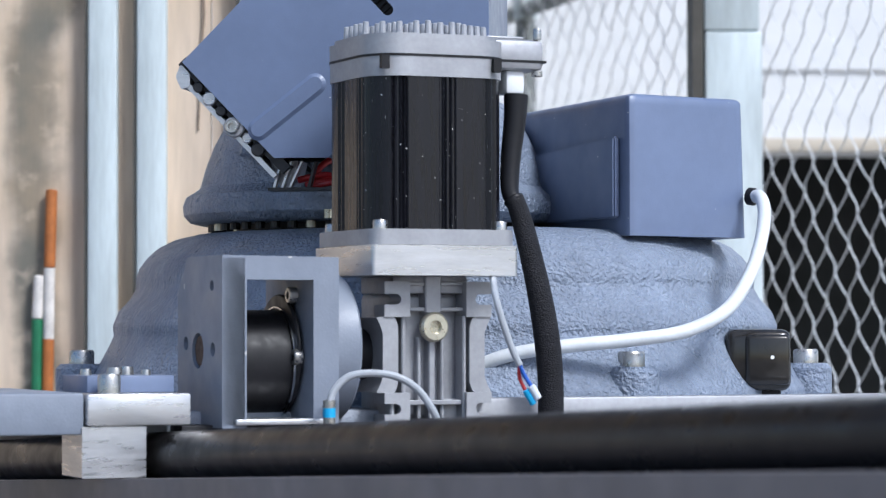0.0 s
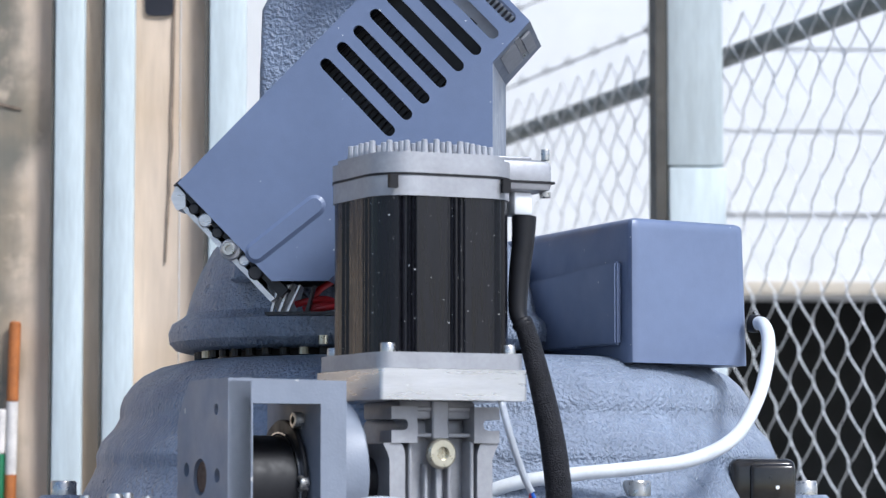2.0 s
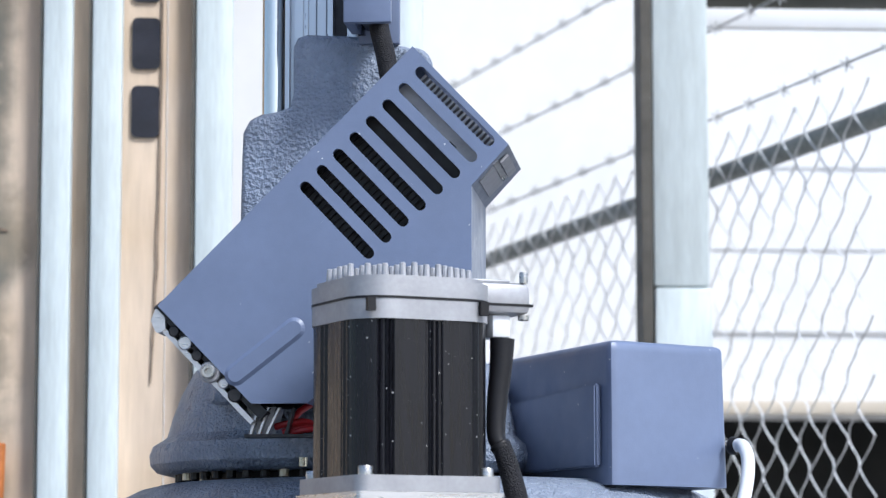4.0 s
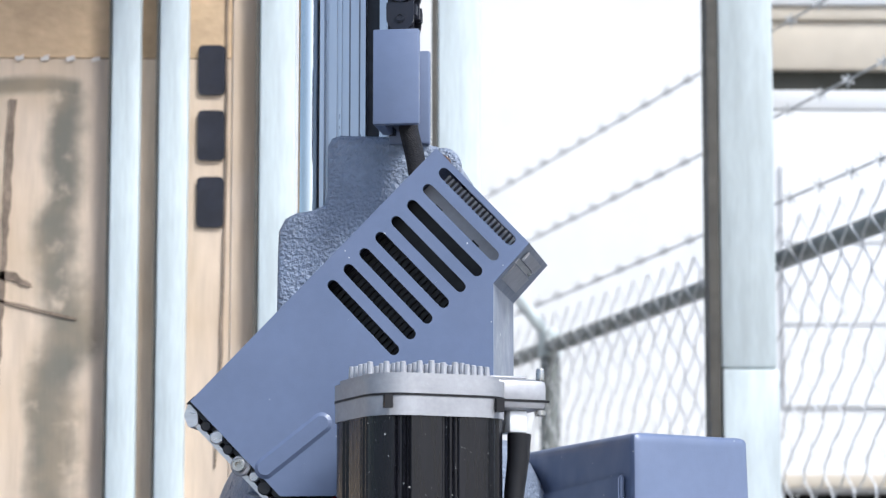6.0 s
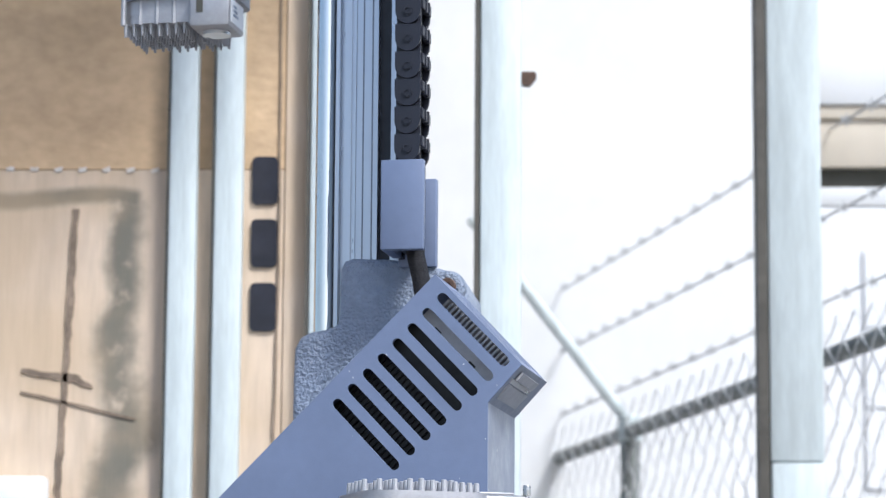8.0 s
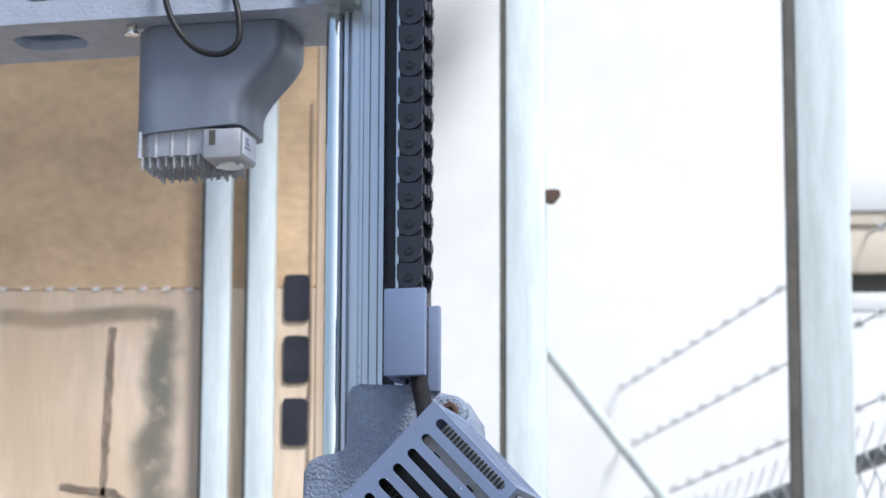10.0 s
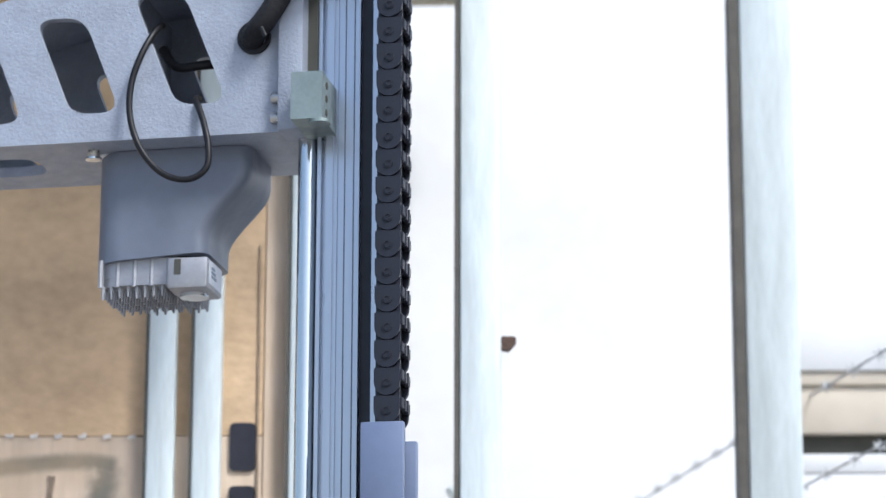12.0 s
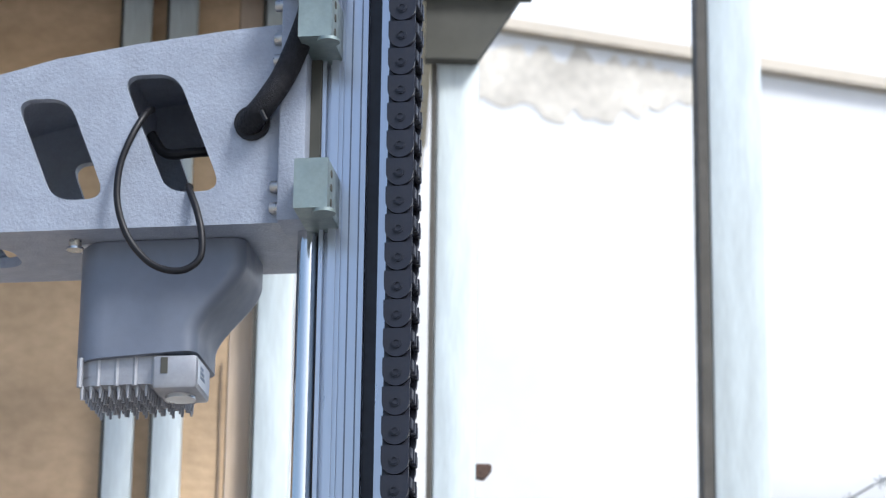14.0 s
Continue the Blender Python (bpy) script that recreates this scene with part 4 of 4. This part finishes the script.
# gearbox
part("gear_neck", box(0.028, 0.086, 0.028, 0.090, 1.487, 1.4998, 0.002), M_ALU_CAST, gm)
part("gearbox", box(0.033, 0.083, 0.036, 0.105, 1.3975, 1.489, 0.006, 3), M_ALU_CAST, gm)
for u0, u1, cx in ((0.0185, 0.038, 1), (0.0815, 0.101, -1)):
    for z0, z1 in ((1.4705, 1.4955), (1.394, 1.4170)):
        zc = (z0 + z1) / 2
        if cx > 0:
            o = [(u0, z0), (u1, z0), (u1, z1), (u0, z1), (u0, zc + 0.0038)] + arc(u0 + 0.0088, zc, 0.0038, 90, -90, 6) + [(u0, zc - 0.0038)]
        else:
            o = [(u0, z0), (u1, z0), (u1, zc - 0.0038)] + arc(u1 - 0.0088, zc, 0.0038, 270, 90, 6) + [(u1, zc + 0.0038), (u1, z1), (u0, z1)]
        part("mounting_lug", plate(o, 0.020, 0.040), M_ALU_CAST, gm)
for u0, u1, v in ((0.0245, 0.0275, 0.0), (0.033, 0.036, 0.0), (0.0475, 0.0505, 0.006), (0.0555, 0.0605, 0.004), (0.0655, 0.0685, 0.006), (0.080, 0.083, 0.0), (0.0885, 0.0915, 0.0)):
    top = 1.472 if u0 < 0.04 or u0 > 0.07 else 1.456
    part("rib", box(u0, u1, 0.0235 + v, 0.05, 1.398, top, 0.0008, 1), M_ALU_CAST, gm)
for sx in (-1, 1):
    web = [(0.0445, 1.4705), (0.0415, 1.4655), (0.0392, 1.459), (0.0392, 1.428), (0.0415, 1.422), (0.0445, 1.417), (0.030, 1.417), (0.0275, 1.424), (0.0275, 1.4635), (0.030, 1.4705)]
    part("waist_web", plate(rounded([(MC[0] + sx * a, z) for a, z in web], 0.002, 3), 0.0215, 0.06), M_ALU_CAST, gm)
part("top_web", box(0.036, 0.082, 0.026, 0.05, 1.4745, 1.4775, 0.0006, 1), M_ALU_CAST, gm)
part("top_web", box(0.036, 0.082, 0.026, 0.05, 1.4925, 1.4955, 0.0006, 1), M_ALU_CAST, gm)
part("bottom_web", box(0.036, 0.082, 0.026, 0.05, 1.408, 1.4115, 0.0006, 1), M_ALU_CAST, gm)
part("centre_stem", box(0.0515, 0.0640, 0.024, 0.05, 1.473, 1.4998, 0.001, 1), M_ALU_CAST, gm)
plug = part("oil_plug", lathe([(0, 0), (0.0105, 0), (0.0105, 0.004), (0.0092, 0.0055), (0.0048, 0.0055), (0.0042, 0.002), (0, 0.002)], Matrix.Translation((0.0578, 0.026, 1.4632)) @ Matrix.Rotation(radians(90), 4, "X"), 28), M_BRASS, gm, "yellow zinc oil plug")
part("shaft_end", cyl((-0.004, 0.058, 1.444), (0.034, 0.058, 1.444), 0.018, 28), M_RUBBER, gm)
part("output_disc", cyl((-0.0245, 0.058, 1.449), (-0.003, 0.058, 1.449), 0.052, 56, bev=0.002), M_PLASTIC_GREY, gm, "grey round adapter disc")

# ---- motor bracket ----
br = thing("motor_bracket", "grey square bearing bracket with black coupling inside", "bracket", (-0.066, 0.05, 1.394), MY)
front = plate([(-0.1085, 1.3945), (-0.0912, 1.3945), (-0.0912, 1.4958), (-0.0425, 1.4958), (-0.0425, 1.3945), (-0.0238, 1.3945), (-0.0238, 1.5115), (-0.1085, 1.5125)], 0.0, 0.016)
part("front_frame", front, M_PLASTIC_GREY, br)
side = plate(rounded([(0.0, 1.3945), (0.096, 1.3945), (0.096, 1.486), (0.075, 1.5125), (0.0, 1.5125)], 0.002), -0.1088, -0.0925, [arc(0.052, 1.447, 0.0125, 0, 345, 18), arc(0.022, 1.492, 0.004, 0, 330, 10), arc(0.078, 1.452, 0.005, 0, 330, 10), arc(0.020, 1.448, 0.005, 0, 330, 10)], axis="x")
part("side_plate", side, M_PLASTIC_GREY, br)
part("bearing", cyl((-0.107, 0.052, 1.447), (-0.094, 0.052, 1.447), 0.0105, 24), M_RUST, br, "bronze bearing bush")
part("top_plate", box(-0.0926, -0.0238, 0.016, 0.075, 1.4975, 1.5118, 0.001), M_PLASTIC_GREY, br)
part("right_plate", plate(rounded([(0.016, 1.3945), (0.096, 1.3945), (0.096, 1.505), (0.016, 1.505)], 0.003), -0.0425, -0.0245, [arc(0.058, 1.446, 0.036, 0, 352, 40)], axis="x"), M_PLASTIC_GREY, br)
part("coupling", cyl((-0.0915, 0.058, 1.4385), (-0.048, 0.058, 1.4385), 0.037, 40, bev=0.002), M_RUBBER, br, "black rubber coupling")
part("coupling_rim", cyl((-0.048, 0.058, 1.444), (-0.0445, 0.058, 1.444), 0.0425, 40, bev=0.001), M_BLACK_DARK, br)
part("coupling_ring", lathe([(0.0385, 0), (0.0395, 0), (0.0395, 0.0016), (0.0385, 0.0016)], Matrix.Translation((-0.0498, 0.058, 1.4385)) @ Matrix.Rotation(radians(90), 4, "Y"), 40), M_STEEL, br)
for v, z in ((0.030, 1.4855), (0.02, 1.4425)):
    socket_bolt((-0.0445, v, z), (-1, 0, 0), 0.0058, 0.006, br)

# ---- cables at the motor ----
sl = thing("motor_cable", "black braided motor cable hanging from the plug", "cable", (0.11, 0.07, 1.62))
part("boot", tube([(0.1045, 0.066, 1.6300), (0.1035, 0.065, 1.612), (0.1005, 0.063, 1.585), (0.0995, 0.06, 1.562), (0.1035, 0.058, 1.552)], lambda t: 0.0088 - 0.0030 * t + (0.0015 if t > 0.9 else 0), 16, 8), M_RUBBER, sl, "shrink boot")
part("sleeve", tube([(0.1025, 0.058, 1.556), (0.1085, 0.058, 1.538), (0.1155, 0.058, 1.51), (0.1215, 0.058, 1.482), (0.1265, 0.06, 1.45), (0.1285, 0.062, 1.425), (0.129, 0.064, 1.398)], lambda t: 0.0068 + 0.0026 * min(1, t * 1.6), 18, 8), M_SLEEVE, sl)
gc = thing("sensor_cable", "thin grey sensor cable with blue crimped joint", "cable", (0.086, 0.0, 1.5))
part("sheath", tube([(0.0865, 0.045, 1.500), (0.0868, 0.005, 1.485), (0.0915, 0.0, 1.467), (0.0985, 0.0, 1.447), (0.1035, 0.0, 1.4365)], 0.0024, 10, 8), M_GREY_CABLE, gc)
part("core", tube([(0.1035, 0.0, 1.4365), (0.1065, 0.002, 1.430), (0.1115, 0.003, 1.422)], 0.0015, 8, 6), M_BLUE_WIRE, gc, "blue core")
part("core", tube([(0.1030, 0.0, 1.4365), (0.1035, 0.004, 1.428), (0.1075, 0.004, 1.419)], 0.0013, 8, 6), M_RED_WIRE, gc, "red core")
part("crimp", cyl((0.1112, 0.002, 1.4225), (0.1165, 0.004, 1.4135), 0.0028, 10, bev=0.0006), M_LABEL, gc)
part("crimp", cyl((0.1075, 0.003, 1.4195), (0.1135, 0.005, 1.4095), 0.0025, 10, bev=0.0006), M_CYAN, gc)
g2 = thing("sensor_cable", "thin grey sensor cable arching over the coupling", "cable", (0.0, -0.02, 1.40))
part("sheath", tube([(0.0475, -0.012, 1.394), (0.0425, -0.018, 1.406), (0.031, -0.02, 1.4215), (0.013, -0.022, 1.4305), (-0.012, -0.025, 1.4305), (-0.0245, -0.028, 1.421), (-0.0285, -0.03, 1.410)], 0.0026, 10, 8), M_GREY_CABLE, g2)
part("plug", cyl((-0.0285, -0.03, 1.397), (-0.0285, -0.03, 1.4135), 0.0042, 14, bev=0.0006), M_BOLT, g2)
part("label", cyl((-0.0285, -0.03, 1.4015), (-0.0285, -0.03, 1.408), 0.0044, 14), M_CYAN, g2, "blue cable label")

# ---- horizontal arm ----
arm = thing("robot_arm", "light grey cast robot arm with slanted lightening slots", "robot arm", (-0.14, 0.40, 2.255), UY)


def hang(ob):
    """Set the arm, and what hangs from it, at its place forward of the mast."""
    ob.matrix_world = pose(0.0129, -0.055, 0.0367) @ Matrix.Scale(0.975, 4) @ ob.matrix_world


hang(arm)
AO = [(-0.1475, 2.2545), (-0.1475, 2.4345), (-0.20, 2.4305), (-0.28, 2.4215), (-0.35, 2.4110), (-0.41, 2.3960), (-0.50, 2.368), (-0.62, 2.325), (-0.66, 2.300), (-0.66, 2.2545)]


def slant_slot(c, w, h):
    """A rounded parallelogram hole that leans to the left at its top."""
    x, z = c
    s = h * 0.40
    w *= 1.13
    return rounded([(x - s - w, z + h), (x - s + w, z + h), (x + s + w, z - h), (x + s - w, z - h)], min(0.0185, w * 0.88), 7)


holes = [slant_slot((-0.2460, 2.3390), 0.0215, 0.0540), slant_slot((-0.3430, 2.3280), 0.0210, 0.0465), slant_slot((-0.4310, 2.3160), 0.0195, 0.040), slant_slot((-0.51, 2.306), 0.018, 0.032)]
eye_hole = arc(-0.1755, 2.3440, 0.0145, 0, 340, 20)
part("front_web", plate(AO, 0.33, 0.339, holes + [eye_hole]), M_CAST_ARM, arm)
back_holes = [slant_slot((x + 0.01, z - 0.005), 0.02, 0.04) for x, z in ((-0.246, 2.339), (-0.342, 2.328), (-0.429, 2.316))]
part("rear_web", plate(AO, 0.461, 0.470, back_holes), M_CAST_ARM, arm)
bh = [rounded([(x - 0.035, 0.372), (x + 0.035, 0.372), (x + 0.035, 0.428), (x - 0.035, 0.428)], 0.024) for x in (-0.43, -0.53)]
part("bottom_web", plate([(-0.66, 0.339), (-0.1475, 0.339), (-0.1475, 0.461), (-0.66, 0.461)], 2.2545, 2.264, bh, axis="z"), M_CAST_ARM, arm)
tops = [p for p in AO[1:9]]
tb = plate(tops + [(x, z - 0.008) for x, z in tops[::-1]], 0.339, 0.461)
part("top_web", tb, M_CAST_ARM, arm)
part("inner_rib", box(-0.30, -0.292, 0.339, 0.461, 2.264, 2.405), M_CAST_ARM, arm)
part("end_plate", box(-0.1505, -0.1275, 0.318, 0.475, 2.2525, 2.50, 0.002), M_CAST_ARM, arm)
# Dark filler puts the shade of the open side gap into its colour.
part("side_gap_fill", box(-0.1275, -0.1185, 0.338, 0.46, 2.26, 2.49), M_OPEN, arm)
for z in (2.2665, 2.2855, 2.400, 2.4195, 2.45):
    socket_bolt((-0.1505, 0.3275, z), (-1, 0, 0), 0.0052, 0.0075, arm)
for z0, z1 in ((2.2510, 2.2945), (2.4030, 2.4465)):
    blk = part("linear_bearing", plate(rounded([(-0.1295, z0), (-0.1085, z0), (-0.1010, z0), (-0.1010, z1), (-0.1295, z1)], 0.001), 0.284, 0.395), M_BLOCK, arm, "greenish bare linear bearing block")
    for dz in (0.009, 0.022, 0.034):
        # Raised dark discs stand for the shade in the pockets.
        part("dark_pocket_disc", cyl((-0.1012, 0.300, z0 + dz), (-0.1004, 0.300, z0 + dz), 0.0035, 12), M_OPEN, blk)
    part("wiper", cyl((-0.1048, 0.2925, z0 - 0.003), (-0.1048, 0.2925, z0), 0.0098, 24), M_BLOCK, blk)
part("cable_clamp", box(-0.148, -0.102, 0.292, 0.318, 2.4535, 2.475, 0.002), M_CAST_ARM, arm)

ac = thing("braided_cable", "thick black braided cable entering the arm", "cable", (-0.17, 0.32, 2.345), UY)
hang(ac)
part("sleeve", tube([(-0.182, 0.345, 2.341), (-0.1745, 0.322, 2.3445), (-0.160, 0.312, 2.357), (-0.1455, 0.31, 2.379), (-0.133, 0.308, 2.408), (-0.124, 0.306, 2.435), (-0.120, 0.305, 2.462)], 0.0105, 18, 8), M_SLEEVE, ac)
part("grommet", lathe([(0.0115, 0), (0.0155, 0), (0.0155, 0.004), (0.0115, 0.004)], Matrix.Translation((-0.1755, 0.330, 2.344)) @ Matrix.Rotation(radians(90), 4, "X"), 24), M_RUBBER, ac)
part("zip_tie", cyl((-0.163, 0.305, 2.3455), (-0.158, 0.302, 2.3355), 0.002, 8), M_RUBBER, ac)
lc = thing("motor_lead", "thin black cable looping out of the arm slot", "cable", (-0.25, 0.33, 2.22), UY)
hang(lc)
part("sheath", tube([(-0.2715, 0.36, 2.372), (-0.2705, 0.334, 2.358), (-0.278, 0.322, 2.335), (-0.2865, 0.318, 2.305), (-0.2865, 0.316, 2.272), (-0.275, 0.314, 2.24), (-0.254, 0.312, 2.2160), (-0.230, 0.312, 2.2090), (-0.2135, 0.313, 2.2190), (-0.2125, 0.315, 2.240), (-0.219, 0.32, 2.265), (-0.2295, 0.333, 2.289), (-0.235, 0.36, 2.30)], 0.0030, 12, 8), M_RUBBER, lc)
part("inner_lead", tube([(-0.275, 0.375, 2.355), (-0.26, 0.37, 2.335), (-0.235, 0.37, 2.335), (-0.205, 0.38, 2.34)], 0.0045, 10, 6), M_RUBBER, lc)

# ---- wrist motor hanging under the arm ----
wm = thing("wrist_motor", "grey covered servo motor hanging under the arm", "servo motor", (-0.28, 0.41, 2.255), UY)
hang(wm)
WV0, WV1 = 0.362, 0.452


def shell_outline(z):
    """Left and right edge of the cover at a height."""
    t = (z - 2.152) / (2.2535 - 2.152)
    s = t * t * (3 - 2 * t)
    s2 = max(0.0, min(1.0, (t - 0.18) / 0.62))
    s2 = s2 * s2 * (3 - 2 * s2)
    return -0.3345 + 0.000 * s, -0.2255 + 0.0395 * s2


sb = bmesh.new()
rings = []
for k in range(25):
    z = 2.152 + (2.2535 - 2.152) * k / 24
    a, c = shell_outline(z)
    r = 0.030
    loop = []
    q = 0.013
    for sx, sy, an, rr in ((c - q, WV1 - q, 0, q), (a + r, WV1 - r, 90, r), (a + r, WV0 + r, 180, r), (c - q, WV0 + q, 270, q)):
        loop += arc(sx, sy, rr, an, an + 90, 8)
    rings.append([sb.verts.new((x, y, z + (x + 0.28) * 0.06 * (1 if k < 3 else 0))) for x, y in loop])
for a, c in zip(rings, rings[1:]):
    for i in range(len(a)):
        j = (i + 1) % len(a)
        sb.faces.new((a[i], a[j], c[j], c[i]))
sb.faces.new(rings[0])
sb.faces.new(rings[-1])
part("cover", sb, M_WRIST, wm, "smooth blue-grey motor cover")
ha = []
for sx, sy, an in ((-0.236 - 0.02, 0.444 - 0.02, 0), (-0.330 + 0.02, 0.444 - 0.02, 90), (-0.330 + 0.02, 0.368 + 0.02, 180), (-0.236 - 0.02, 0.368 + 0.02, 270)):
    ha += arc(sx, sy, 0.02, an, an + 90, 5)
part("end_cap", plate(ha, 2.136, 2.1525, axis="z"), M_ALU_CAST, wm, "die-cast motor end cap")
part("sink_plate", plate([(-0.283 + (x + 0.283) * 0.97, y) for x, y in ha], 2.128, 2.136, axis="z"), M_ALU_CAST, wm)
wrist_pin = None
for i in range(11):
    for j in range(9):
        x, y = -0.3245 + i * 0.0080, 0.3725 + j * 0.0083
        if not (x > -0.262 and y < 0.395):
            if wrist_pin is None:
                wrist_pin, pin_at = part("pin", cyl((x, y, 2.1285), (x, y, 2.1165), 0.0021, 8, r2=0.0012), M_ALU_CAST, wm).data, (x, y)
            else:
                pin = new("pin", wrist_pin)
                pin.parent, pin.location = wm, (x - pin_at[0], y - pin_at[1], 0.0022 * ((i * 5 + j * 3) % 4) / 3)
for k in range(5):
    x = -0.326 + k * 0.016
    part("cap_boss", cyl((x, 0.3695, 2.127), (x, 0.3695, 2.1525), 0.0026, 8), M_ALU_CAST, wm)
cn = part("connector_block", box(-0.2605, -0.2225, 0.358, 0.41, 2.121, 2.150, 0.003), M_ALU_CAST, wm)
part("end_label", box(-0.2227, -0.2219, 0.363, 0.405, 2.1255, 2.147), M_LABEL, cn, "white paper label")
for k in range(3):
    part("label_bar", box(-0.2222, -0.2215, 0.370, 0.386 - k * 0.003, 2.132 + k * 0.004, 2.1345 + k * 0.004), M_LABEL_INK, cn)
part("round_plug", cyl((-0.2415, 0.384, 2.1175), (-0.2415, 0.384, 2.1215), 0.013, 24), M_ALU, cn)
# Proud dark patch stands for the shaded socket opening.
part("dark_socket_patch", box(-0.2535, -0.2475, 0.3572, 0.3585, 2.134, 2.148), M_OPEN, cn)
part("mount_plate", box(-0.335, -0.195, 0.37, 0.445, 2.2525, 2.2548), M_WHITE_PLASTIC, wm)
socket_bolt((-0.333, 0.358, 2.2545), (0, 0, -1), 0.0055, 0.007, wm)
part("washer", cyl((-0.333, 0.358, 2.2475), (-0.333, 0.358, 2.2455), 0.0075, 18), M_STEEL, wm)
